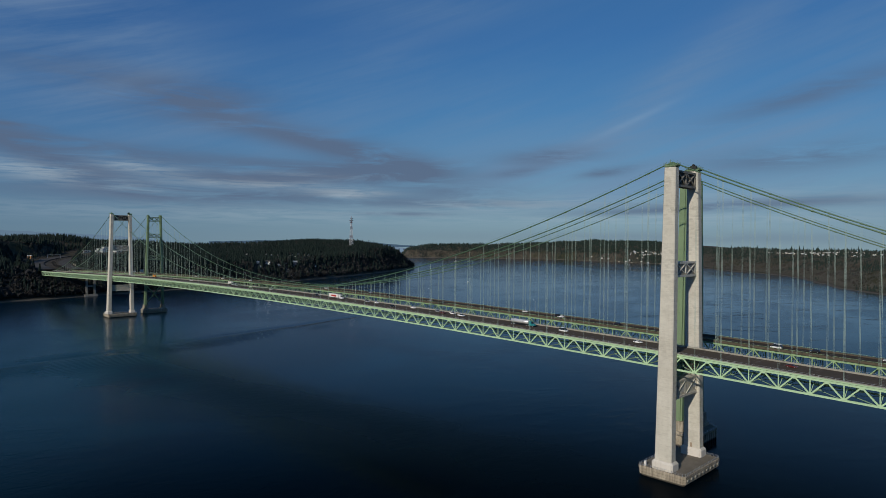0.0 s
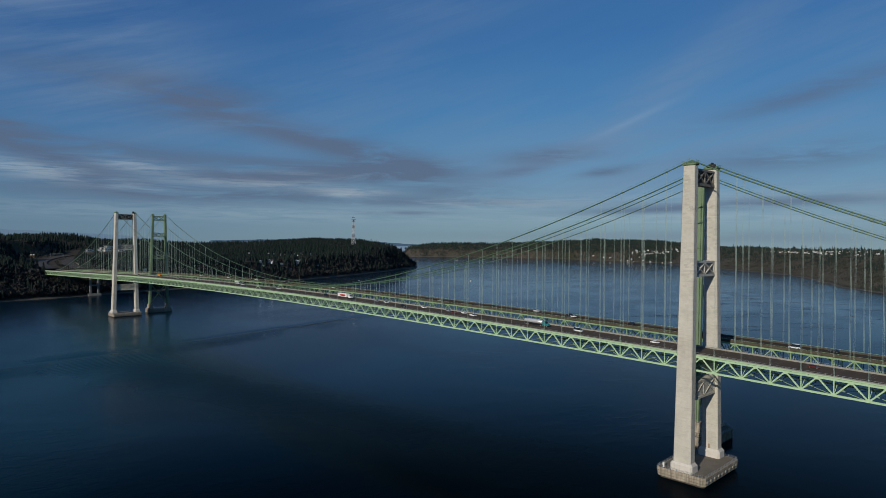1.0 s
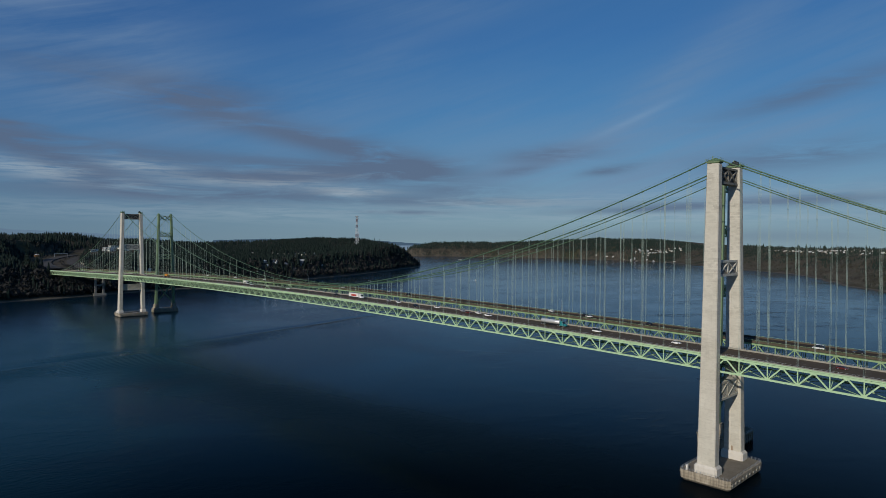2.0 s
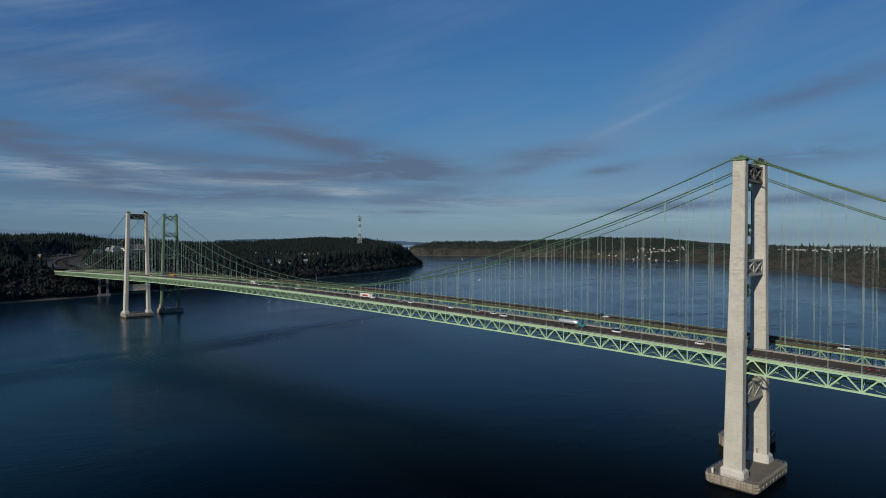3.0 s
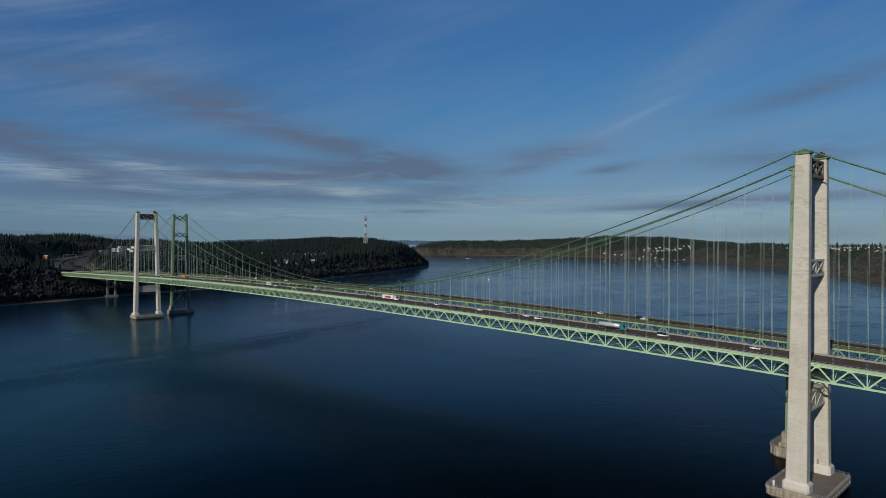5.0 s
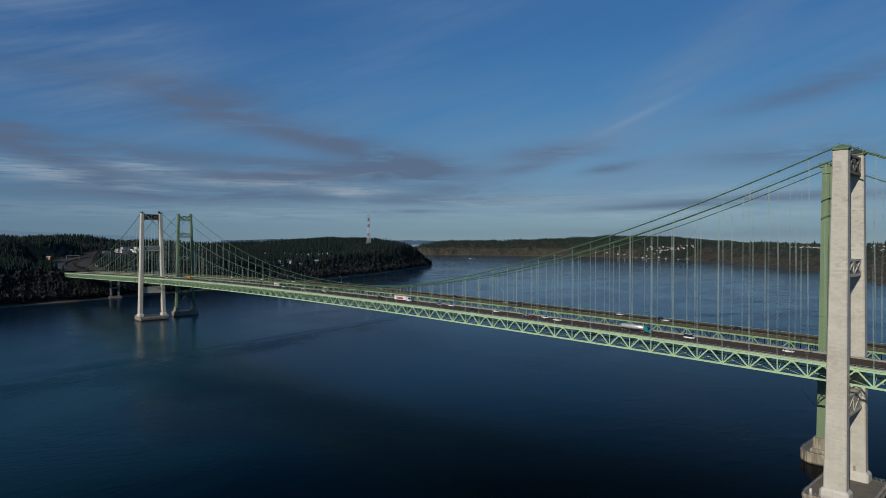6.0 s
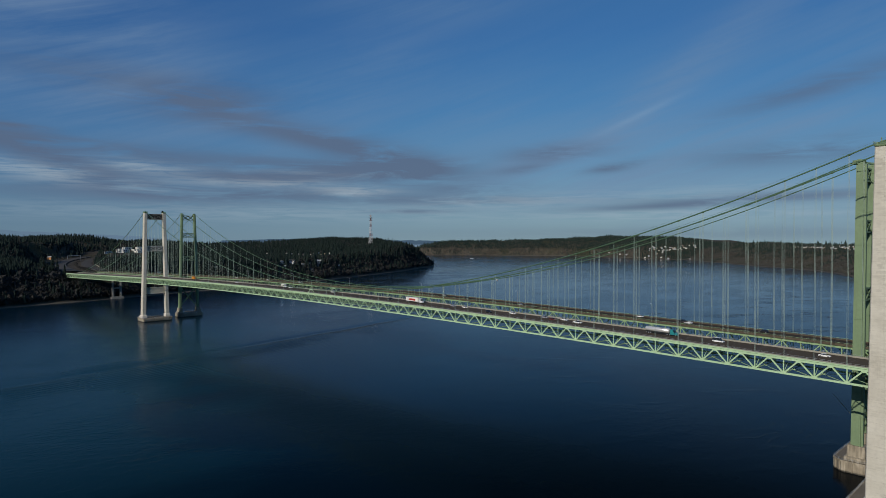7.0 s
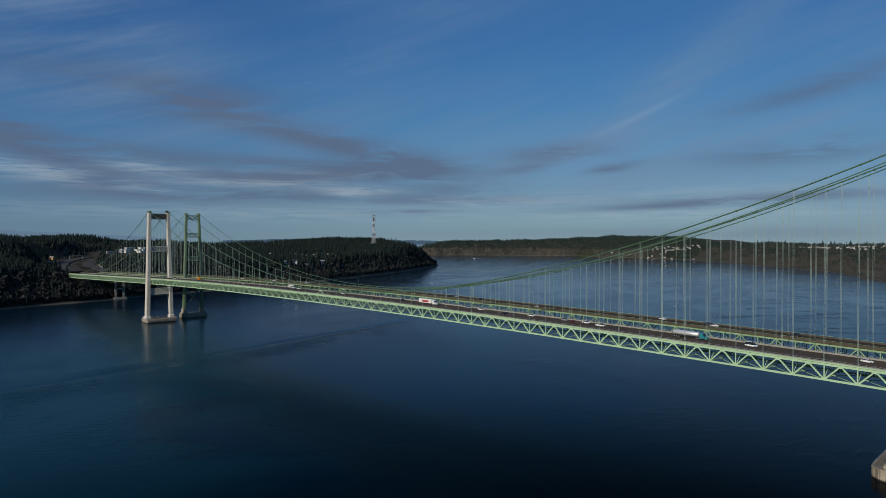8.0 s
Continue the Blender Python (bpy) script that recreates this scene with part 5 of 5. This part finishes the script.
            part("window", Geo().box(xx - 1.8, xx + 1.8, -l / 2 - 0.08, -l / 2 + 0.1, z - 3.2, z - 1.2), GLASS, walls, m=m)
        HOUSE_SPOTS.append((x, y, w / 2 + 2, g0 - 0.5))


campus()
o = house(4, 6, 10, 2.6, HOUSE_ORANGE, PALE_ROOF, "low orange building beside the wooded highway", group="shore houses")
o.matrix_basis = pose(64, 1790, land_at(64, 1790) + 5.0, 0, 0, 40)
HOUSE_SPOTS.append((64, 1790, 13, land_at(64, 1790) - 1))
for h, (x, y) in zip(kinds, ((590, 1500), (640, 1480), (690, 1520), (560, 1500))):
    h.matrix_basis = pose(x, y, land_at(x, y) + 0.6, 0, 0, 40)
    HOUSE_SPOTS.append((x, y, 6, land_at(x, y) + 3.0))


# ---- woods, planted round the houses and the highway ----
def west_woods():
    x, y, r = scatter(150000, -1300, 1700, 850, 2750, 21)
    xb, yb, _ = scatter(14000, -260, 420, 1130, 1420, 23)
    x, y = np.concatenate([x, xb]), np.concatenate([y, yb])
    h, w, e = land_height(x, y)
    grove = waves(x, y, 31, 260)
    off = x - highway_line(y)
    road = (((off > -44) & (off < -10)) | ((off > 10) & (off < 44)) | ((off > -11) & (off < 2))) & (y > 1285) & (y < 1975)
    verge = (off > -85) & (off < 44) & (y > 1275) & (y < 1900)
    tall = 14 + (7 + 7 * (w < 160)) * r.uniform(0, 1, len(x)) ** 1.5 + grove * 2.5
    below = (np.abs(x - 28) < 52) & (y <= 1275)
    tall = np.where(below, np.clip(43 - h, 6, 19), tall)
    tall = np.where(verge, tall * np.where(off < -50, 0.6, 0.34), tall)
    ok = (w > 12) & (w < 950) & wedge(x, y, 5, 50) & ~road & ~(below & (h > 42))
    ok[ok] &= ~shuts_out(x[ok], y[ok], (h + tall)[ok])
    thin = r.uniform(0, 1, len(x)) < np.where(w < 420, 0.92, 0.30)
    ok &= thin
    low = (w < 75) & (grove > -0.1) | ((np.abs(off) < 130) & (y > 1230) & (y < 1900))
    leafless = ok & (r.uniform(0, 1, len(x)) < np.where((w < 62) & (x < 200), 0.90, np.where(w < 52, 0.75, np.where(low, 0.42, np.where((w < 100) & (x > 600), 0.36, np.where(grove < -0.5, 0.34, 0.09))))))
    leafless |= ok & verge & (off > -60)
    fir = ok & ~leafless
    conifers("fir_wood", x[fir], y[fir], h[fir] - 0.5, tall[fir], 41, "dark evergreen firs covering the hillside", FIR)
    bare_trees("bare_wood", x[leafless], y[leafless], h[leafless] - 0.5, tall[leafless] * 0.72, 42, "brown leafless trees along the bank", BARE)


def far_side(x, y):
    return np.maximum(ramp(x, 2750, 3150) * ramp(y, 1400, 1900), ramp(x, 2500, 2700) * ramp(y, 2500, 2900))


def east_woods():
    x, y, r = scatter(330000, 1100, 4700, -250, 4500, 22)
    h, w, e = land_height(x, y)
    grove = waves(x, y, 32, 330) + 0.5 * waves(x, y, 33, 110)
    far = far_side(x, y)
    face = (far > 0.5) & (y > 2650) & (e < 68)
    bluff = (far < 0.2) & (e < 260)
    ok = (e > 10) & (e < 1000) & ~(face & (waves(x, y, 35, 200) > 1.0)) & wedge(x, y, 36, 84)
    ok &= r.uniform(0, 1, len(x)) < np.where(face, 1.0, np.where(bluff, 0.85, np.where(e < 520, 0.66, 0.20)))
    share = np.where(far > 0.2, np.where(grove > -0.6, 0.95, 0.60), np.where(e > 250, 0.60, np.where(grove + 1.2 * ramp(e, 60, 240) + 0.5 * (1 - ramp(x, 1500, 1900)) > 0.95, 0.80, 0.01)))
    share = np.where(face, 0.75, share)
    tall = 10 + 12 * r.uniform(0, 1, len(x)) ** 2.2
    tall = np.where(bluff, tall * 0.72, np.where(face, tall * 0.85, tall))
    # a few old firs stand high above the brow
    tall = np.where((e > 300) & (e < 560) & (far < 0.5) & (r.uniform(0, 1, len(x)) < 0.016), r.uniform(24, 33, len(x)), tall)
    ok[ok] &= ~shuts_out(x[ok], y[ok], (h + tall)[ok], 200.0)
    fir = ok & ((r.uniform(0, 1, len(x)) < share) | (tall > 24.5))
    leafless = ok & ~fir
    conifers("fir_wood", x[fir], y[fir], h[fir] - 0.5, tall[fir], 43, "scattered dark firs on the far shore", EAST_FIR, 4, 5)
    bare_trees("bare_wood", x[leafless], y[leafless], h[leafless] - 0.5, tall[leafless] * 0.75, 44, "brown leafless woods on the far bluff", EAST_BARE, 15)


west_woods()
east_woods()


def fir_tree(tall, seed):
    """A single fir: tapered trunk with limbs, and a crown of many drooping bough clumps with gaps."""
    r = random.Random(seed)
    t = thing("fir_tree", (0, 0, 0), "tall dark fir standing on the bank", "tree", "shore firs")
    trunk = Geo().tube([(0, 0, -1), (0.1, 0, tall * 0.4), (0.0, 0.15, tall * 0.97)], [tall * 0.018, tall * 0.012, 0.04], 7)
    crown = Geo()
    z = tall * 0.14
    while z < tall * 0.98:
        f = (z - tall * 0.14) / (tall * 0.86)
        reach = tall * 0.21 * (1 - f) ** 0.8 + 0.35
        for i in range(7):
            if r.random() < 0.16:
                continue
            a = r.uniform(0, 6.283)
            l = reach * r.uniform(0.6, 1.2)
            zz = z + r.uniform(-0.4, 0.4)
            tip = (math.cos(a) * l, math.sin(a) * l, zz - l * 0.28)
            if f < 0.6 and i < 2:
                trunk.tube([(0, 0, zz), (tip[0] * 0.8, tip[1] * 0.8, zz - l * 0.16)], [0.09, 0.03], 4)
            w = l * 0.38
            sx, sy = -math.sin(a) * w, math.cos(a) * w
            mid = (tip[0] * 0.6, tip[1] * 0.6, zz - l * 0.05)
            k = len(crown.v)
            crown.v += [(0, 0, zz + 0.5), (mid[0] + sx, mid[1] + sy, mid[2] - 0.5), tip, (mid[0] - sx, mid[1] - sy, mid[2] - 0.5), (mid[0], mid[1], mid[2] + 0.3)]
            crown.f += [(k, k + 1, k + 4), (k + 1, k + 2, k + 4), (k + 2, k + 3, k + 4), (k + 3, k, k + 4)]
        z += tall * 0.035
    part("trunk", trunk, BARK, t)
    part("crown", crown, FIR, t)
    return t


firs = [fir_tree(h, 50 + i) for i, h in enumerate((30, 26, 34, 22, 28))]
rf = random.Random(77)
spots = []
while len(spots) < 90:
    x, y = rf.uniform(-190, 10), rf.uniform(1215, 1360)
    spots.append((x, y))
while len(spots) < 150:
    x, y = rf.uniform(1300, 1610), rf.uniform(1830, 2110)
    spots.append((x, y))
placed = 0
for x, y in spots:
    h, w, e = land_height(np.array([x]), np.array([y]))
    if w[0] > (70 if x < 100 else 20) and not (-14 < x < 18 and y > 1200):
        m = pose(x, y, float(h[0]) - 0.3, 0, 0, rf.uniform(0, 360))
        if placed < len(firs):
            firs[placed].matrix_basis = m
        else:
            copy_thing(rf.choice(firs), m)
        placed += 1


# ---- lattice mast on the headland ----
def power_mast(x, y):
    z = land_at(x, y)
    top = 216.0
    m = thing("power_mast", (x, y, z), "red and white lattice power-crossing mast", "mast")
    n = 10
    for i in range(n):
        z0, z1 = z + (top - z) * i / n, z + (top - z) * (i + 1) / n
        w0, w1 = 6.5 - 5.2 * i / n, 6.5 - 5.2 * (i + 1) / n
        g = Geo()
        c0 = [(x + a * w0, y + b * w0, z0) for a, b in ((-1, -1), (1, -1), (1, 1), (-1, 1))]
        c1 = [(x + a * w1, y + b * w1, z1) for a, b in ((-1, -1), (1, -1), (1, 1), (-1, 1))]
        for j in range(4):
            g.bar(c0[j], c1[j], 0.7, 0.7)
            g.bar(c0[j], c1[(j + 1) % 4], 0.4, 0.4)
            g.bar(c0[(j + 1) % 4], c1[j], 0.4, 0.4)
            g.bar(c1[j], c1[(j + 1) % 4], 0.4, 0.4)
        part("lattice_section", g, MAST_RED if i in (3, 6, 8) else MAST_WHITE, m)
    for i, (zz, w) in enumerate(((top - 4, 8), (top - 13, 10), (top - 22, 8))):
        part("crossarm", Geo().bar((x - w, y, zz), (x + w, y, zz), 1.0, 1.4).bar((x, y, zz + 3.5), (x + w, y, zz + 0.5), 0.4, 0.4).bar((x, y, zz + 3.5), (x - w, y, zz + 0.5), 0.4, 0.4), MAST_RED, m)
    part("finial", Geo().tube([(x, y, top), (x, y, top + 5)], [0.3, 0.1], 6), MAST_RED, m)


power_mast(1229, 1980)


# ---- vehicles ----
def wheel_set(v, xs, ys, r, w):
    tyre = mesh_of("tyre", Geo().tube([(-w / 2, 0, 0), (w / 2, 0, 0)], r, 14), TYRE)
    rim = mesh_of("rim", Geo().tube([(-w / 2 - 0.02, 0, 0), (w / 2 + 0.02, 0, 0)], r * 0.58, 10), GALVANISED)
    for x in xs:
        for y in ys:
            wheel = part("wheel", tyre, TYRE, v, m=pose(x, y, r))
            part("rim", rim, GALVANISED, wheel, m=pose(x, y, r))


def car(paint, label, long=4.7, high=1.45, wide=1.82, cab=(-0.55, 1.35), tail=0.0, name="car"):
    """A road car facing -y: shaped lower body, glazed cabin, painted roof, lamps and wheels. tail shifts the cabin's rear end."""
    v = thing(name, (0, 0, 0), label, "car", "traffic on the bridges")
    l, w = long / 2, wide / 2
    prof = ((-l, 0.42, 0.62, 0.86), (-l + 0.15, 0.25, 0.72, 0.95), (-l + 1.2, 0.2, 0.88, 1.0), (l - 0.9, 0.2, 0.95, 1.0), (l - 0.15, 0.27, 0.9, 0.95), (l, 0.42, 0.75, 0.88))
    rings = [[(-w * k, y, z0), (w * k, y, z0), (w * k, y, z1 - 0.15), (w * k * 0.9, y, z1), (-w * k * 0.9, y, z1), (-w * k, y, z1 - 0.15)] for y, z0, z1, k in prof]
    part("body", Geo().loft([r[::-1] for r in rings]), paint, v)
    y0, y1 = cab[0], cab[1] + tail
    glass = Geo().hexa([(-w * 0.86, y0 - 0.65, 0.86), (w * 0.86, y0 - 0.65, 0.86), (w * 0.86, y1 + 0.55, 0.9), (-w * 0.86, y1 + 0.55, 0.9),
                        (-w * 0.68, y0 + 0.1, high - 0.06), (w * 0.68, y0 + 0.1, high - 0.06), (w * 0.68, y1 - 0.05, high - 0.06), (-w * 0.68, y1 - 0.05, high - 0.06)])
    part("window_band", glass, GLASS, v)
    part("roof", Geo().hexa([(-w * 0.72, y0, high - 0.08), (w * 0.72, y0, high - 0.08), (w * 0.72, y1, high - 0.08), (-w * 0.72, y1, high - 0.08),
                             (-w * 0.64, y0 + 0.12, high), (w * 0.64, y0 + 0.12, high), (w * 0.64, y1 - 0.1, high), (-w * 0.64, y1 - 0.1, high)]), paint, v)
    for s in (-1, 1):
        part("headlight", Geo().box(s * w * 0.72 - 0.17, s * w * 0.72 + 0.17, -l - 0.02, -l + 0.16, 0.52, 0.66), HEADLIGHT, v)
        part("tail_light", Geo().box(s * w * 0.74 - 0.13, s * w * 0.74 + 0.13, l - 0.16, l + 0.02, 0.6, 0.76), RED_PAINT, v)
    wheel_set(v, (-w + 0.08, w - 0.08), (-l + 0.85, l - 0.85), 0.33, 0.22)
    return v


def box_truck(paint, box_mat, label, long=9.0, name="truck"):
    v = thing(name, (0, 0, 0), label, "truck", "traffic on the bridges")
    l = long / 2
    part("cab", Geo().hexa([(-1.1, -l, 0.5), (1.1, -l, 0.5), (1.1, -l + 2.0, 0.5), (-1.1, -l + 2.0, 0.5), (-1.0, -l + 0.45, 2.5), (1.0, -l + 0.45, 2.5), (1.05, -l + 2.0, 2.6), (-1.05, -l + 2.0, 2.6)]), paint, v)
    part("windscreen", Geo().hexa([(-0.98, -l + 0.14, 1.45), (0.98, -l + 0.14, 1.45), (0.98, -l + 0.3, 1.45), (-0.98, -l + 0.3, 1.45), (-0.9, -l + 0.36, 2.3), (0.9, -l + 0.36, 2.3), (0.9, -l + 0.5, 2.3), (-0.9, -l + 0.5, 2.3)]), GLASS, v)
    part("cargo_box", Geo().box(-1.22, 1.22, -l + 2.15, l, 1.0, 3.7), box_mat, v)
    part("chassis", Geo().box(-0.9, 0.9, -l + 0.5, l - 0.1, 0.55, 1.0), DARK_STEEL, v)
    wheel_set(v, (-0.98, 0.98), (-l + 1.1, l - 1.6), 0.48, 0.3)
    return v


def tanker_truck():
    v = thing("tanker_truck", (0, 0, 0), "long pale tank lorry with a teal cab", "truck", "traffic on the bridges")
    part("cab", Geo().hexa([(-1.2, -8.0, 0.7), (1.2, -8.0, 0.7), (1.2, -5.2, 0.7), (-1.2, -5.2, 0.7), (-1.1, -6.7, 3.2), (1.1, -6.7, 3.2), (1.15, -5.2, 3.3), (-1.15, -5.2, 3.3)]), TEAL_PAINT, v)
    part("bonnet", Geo().hexa([(-1.05, -9.3, 0.7), (1.05, -9.3, 0.7), (1.1, -8.0, 0.7), (-1.1, -8.0, 0.7), (-0.9, -9.1, 1.7), (0.9, -9.1, 1.7), (1.0, -7.9, 1.95), (-1.0, -7.9, 1.95)]), TEAL_PAINT, v)
    part("windscreen", Geo().hexa([(-1.05, -7.75, 2.0), (1.05, -7.75, 2.0), (1.05, -7.5, 2.0), (-1.05, -7.5, 2.0), (-1.0, -6.85, 3.05), (1.0, -6.85, 3.05), (1.0, -6.6, 3.05), (-1.0, -6.6, 3.05)]), GLASS, v)
    tank = part("tank", Geo().tube([(0, -4.6, 2.45), (0, -4.3, 2.45), (0, 8.6, 2.45), (0, 9.0, 2.45)], [0.9, 1.22, 1.22, 0.9], 16), TANK, v, smooth=True)
    for y in (-1.5, 2.2, 5.8):
        part("hatch", Geo().tube([(0, y, 3.6), (0, y, 3.85)], 0.35, 10), GALVANISED, tank)
    part("chassis", Geo().box(-0.8, 0.8, -9.0, 8.8, 0.75, 1.2), DARK_STEEL, v)
    wheel_set(v, (-1.05, 1.05), (-8.3, -5.0, -3.8, 5.6, 6.8, 8.0), 0.5, 0.32)
    return v


def trailer_truck():
    """An articulated lorry facing -y: cab with bonnet, long box trailer with a red panel."""
    v = thing("articulated_truck", (0, 0, 0), "white articulated lorry with red panel on its trailer", "truck", "traffic on the bridges")
    part("cab", Geo().hexa([(-1.2, -8.0, 0.7), (1.2, -8.0, 0.7), (1.2, -5.4, 0.7), (-1.2, -5.4, 0.7), (-1.1, -7.2, 3.5), (1.1, -7.2, 3.5), (1.15, -5.4, 3.7), (-1.15, -5.4, 3.7)]), WHITE_PAINT, v)
    part("bonnet", Geo().hexa([(-1.05, -9.4, 0.7), (1.05, -9.4, 0.7), (1.1, -8.0, 0.7), (-1.1, -8.0, 0.7), (-0.9, -9.2, 1.7), (0.9, -9.2, 1.7), (1.0, -7.9, 1.95), (-1.0, -7.9, 1.95)]), WHITE_PAINT, v)
    part("windscreen", Geo().hexa([(-1.05, -7.9, 2.05), (1.05, -7.9, 2.05), (1.05, -7.7, 2.05), (-1.05, -7.7, 2.05), (-1.0, -7.4, 3.1), (1.0, -7.4, 3.1), (1.0, -7.2, 3.1), (-1.0, -7.2, 3.1)]), GLASS, v)
    box = part("trailer", Geo().box(-1.28, 1.28, -4.7, 9.2, 1.15, 4.05), HOUSE_WHITE, v)
    for s in (-1, 1):
        part("side_panel", Geo().box(min(s * 1.27, s * 1.30), max(s * 1.27, s * 1.30), -1.5, 5.5, 1.7, 3.1), BRIGHT_RED, box, "red painted panel")
    part("chassis", Geo().box(-0.8, 0.8, -9.0, 9.0, 0.75, 1.15), DARK_STEEL, v)
    wheel_set(v, (-1.05, 1.05), (-8.3, -5.4, -4.2, 6.6, 7.9), 0.5, 0.32)
    return v


white_car = car(WHITE_PAINT, "white saloon car on the bridge road")
silver_car = car(SILVER_PAINT, "silver hatchback on the bridge road", 4.3, 1.5, 1.78, (-0.5, 1.2), 0.5)
black_car = car(BLACK_PAINT, "black estate car on the bridge road", 4.8, 1.72, 1.9, (-0.5, 1.4), 0.55)
red_car = car(RED_PAINT, "dark red car on the bridge road", 4.5, 1.46, 1.8)
white_van = car(WHITE_PAINT, "tall white van on the bridge road", 5.6, 2.3, 2.0, (-1.2, 1.9), 0.6, "van")
pickup = car(WHITE_PAINT, "white pickup on the bridge road", 5.6, 1.8, 1.95, (-0.9, 0.4), 0.0, "pickup")
freight = box_truck(WHITE_PAINT, HOUSE_WHITE, "white box lorry on the bridge road")
works = box_truck(ORANGE_PAINT, ORANGE_PAINT, "orange works lorry on the bridge road", 8.0)
tanker = tanker_truck()
semi = trailer_truck()


def on_new(ob, x, y, first=False):
    """Eastbound traffic runs towards -y."""
    z = float(level_new(y)) + 1.06
    tilt = math.degrees(math.atan(float(level_new(y + 1) - level_new(y))))
    m = pose(x, y, z, tilt, 0, 0)
    if first:
        ob.matrix_basis = m
    else:
        copy_thing(ob, m)


def on_old(ob, x, y):
    z = float(level_old(y)) + 1.06
    tilt = math.degrees(math.atan(float(level_old(y + 1) - level_old(y))))
    copy_thing(ob, pose(OLD_X + x, y, z, -tilt, 0, 180))


on_new(works, 5.0, 730, True)
on_new(freight, 5.0, 505, True)
on_new(white_van, 5.0, 492, True)
on_new(pickup, 5.0, 418, True)
on_new(silver_car, 5.0, 263, True)
on_new(white_car, 5.0, 251, True)
on_new(white_car, 5.0, 207)
on_new(silver_car, 5.0, 181)
on_new(white_car, 5.0, 166)
on_new(red_car, 1.3, 172, True)
on_new(pickup, 1.3, 154)
on_new(white_van, 1.3, 71)
on_new(tanker, 1.3, 101, True)
on_new(semi, 1.3, 301, True)
on_new(white_car, 1.3, 24)
on_new(red_car, 1.3, -50)
on_new(black_car, -2.4, 222, True)
on_new(black_car, 1.3, 330)
on_new(white_car, 5.0, 610)
on_new(silver_car, 1.3, 660)
on_new(white_van, 1.3, 800)
for ob, x, y in ((white_car, -1.8, 712), (pickup, 1.8, 562), (black_car, 5.2, 500), (white_car, 1.8, 400), (black_car, 1.8, 300), (silver_car, -1.8, 240), (white_car, 5.2, 146), (white_car, 1.8, 112),
                 (black_car, 5.2, 118), (black_car, 1.8, 69), (white_van, -1.8, -27), (black_car, 1.8, -44), (white_car, 5.2, -75), (silver_car, 5.2, 330), (white_car, -1.8, 630)):
    on_old(ob, x, y)


# ---- lamp posts on the old deck ----
def lamp_post():
    p = thing("street_lamp", (0, 0, 0), "slim grey lamp post at the deck edge", "street lamp", "deck lamps")
    part("pole", Geo().tube([(0, 0, 0), (0, 0, 8.4), (-0.5, 0, 9.2), (-1.8, 0, 9.5)], [0.11, 0.08, 0.07, 0.05], 6), GALVANISED, p)
    part("lamp_head", Geo().hexa([(-2.6, -0.16, 9.4), (-1.7, -0.16, 9.42), (-1.7, 0.16, 9.42), (-2.6, 0.16, 9.4), (-2.5, -0.12, 9.55), (-1.7, -0.1, 9.6), (-1.7, 0.1, 9.6), (-2.5, 0.12, 9.55)]), HEADLIGHT, p)
    return p


lamp = lamp_post()
for i, y in enumerate(range(-85, 1190, 112)):
    m = pose(OLD_X + 8.2, y, float(level_old(y)) + 1.0)
    if i:
        copy_thing(lamp, m)
    else:
        lamp.matrix_basis = m


# ---- boats ----
def motor_boat(x, y, turn, long, label):
    m = pose(x, y, TIDE, 0, 0, turn)
    b = thing("motor_boat", (x, y, TIDE), label, "boat", turn=turn)
    w, l = long * 0.15, long / 2
    hull = Geo().loft([[(-w * a, yy, 1.1 + up), (-w * a * 0.6, yy, -0.4), (w * a * 0.6, yy, -0.4), (w * a, yy, 1.1 + up)] for yy, a, up in ((-l, 0.9, 0), (0, 1.0, 0.1), (l * 0.6, 0.75, 0.3), (l, 0.06, 0.6))])
    part("hull", hull, HOUSE_WHITE, b, m=m)
    part("cabin", Geo().hexa([(-w * 0.7, -l * 0.5, 1.1), (w * 0.7, -l * 0.5, 1.1), (w * 0.7, l * 0.3, 1.2), (-w * 0.7, l * 0.3, 1.2), (-w * 0.6, -l * 0.45, 3.0), (w * 0.6, -l * 0.45, 3.0), (w * 0.55, l * 0.1, 3.0), (-w * 0.55, l * 0.1, 3.0)]), HOUSE_WHITE, b, m=m)
    part("window_band", Geo().box(-w * 0.68, w * 0.68, -l * 0.4, l * 0.12, 1.8, 2.5), GLASS, b, m=m)
    # two thinning arms of foam spread astern
    wake = Geo()
    for s in (-1, 1):
        for i in range(7):
            y0, x0, f = -l - i * long * 0.42, s * (w * 0.5 + i * w * 0.55), 1.0 - i / 8
            wake.hexa([(x0 - 0.55 * f, y0 - long * 0.30 * f, 0.01), (x0 + 0.55 * f, y0 - long * 0.26 * f, 0.01), (x0 + 0.45 * f, y0, 0.01), (x0 - 0.45 * f, y0, 0.01),
                       (x0 - 0.25 * f, y0 - long * 0.24 * f, 0.10 * f + 0.03), (x0 + 0.25 * f, y0 - long * 0.22 * f, 0.10 * f + 0.03), (x0 + 0.2 * f, y0 - 0.3, 0.12 * f + 0.03), (x0 - 0.2 * f, y0 - 0.3, 0.12 * f + 0.03)])
    part("wake", wake, FOAM, b, "broken white foam", m=m, kind="stuff")


motor_boat(1012, 1107, -70, 10, "small white motor boat under way")
motor_boat(2440, 2570, 60, 18, "white work boat far up the channel")
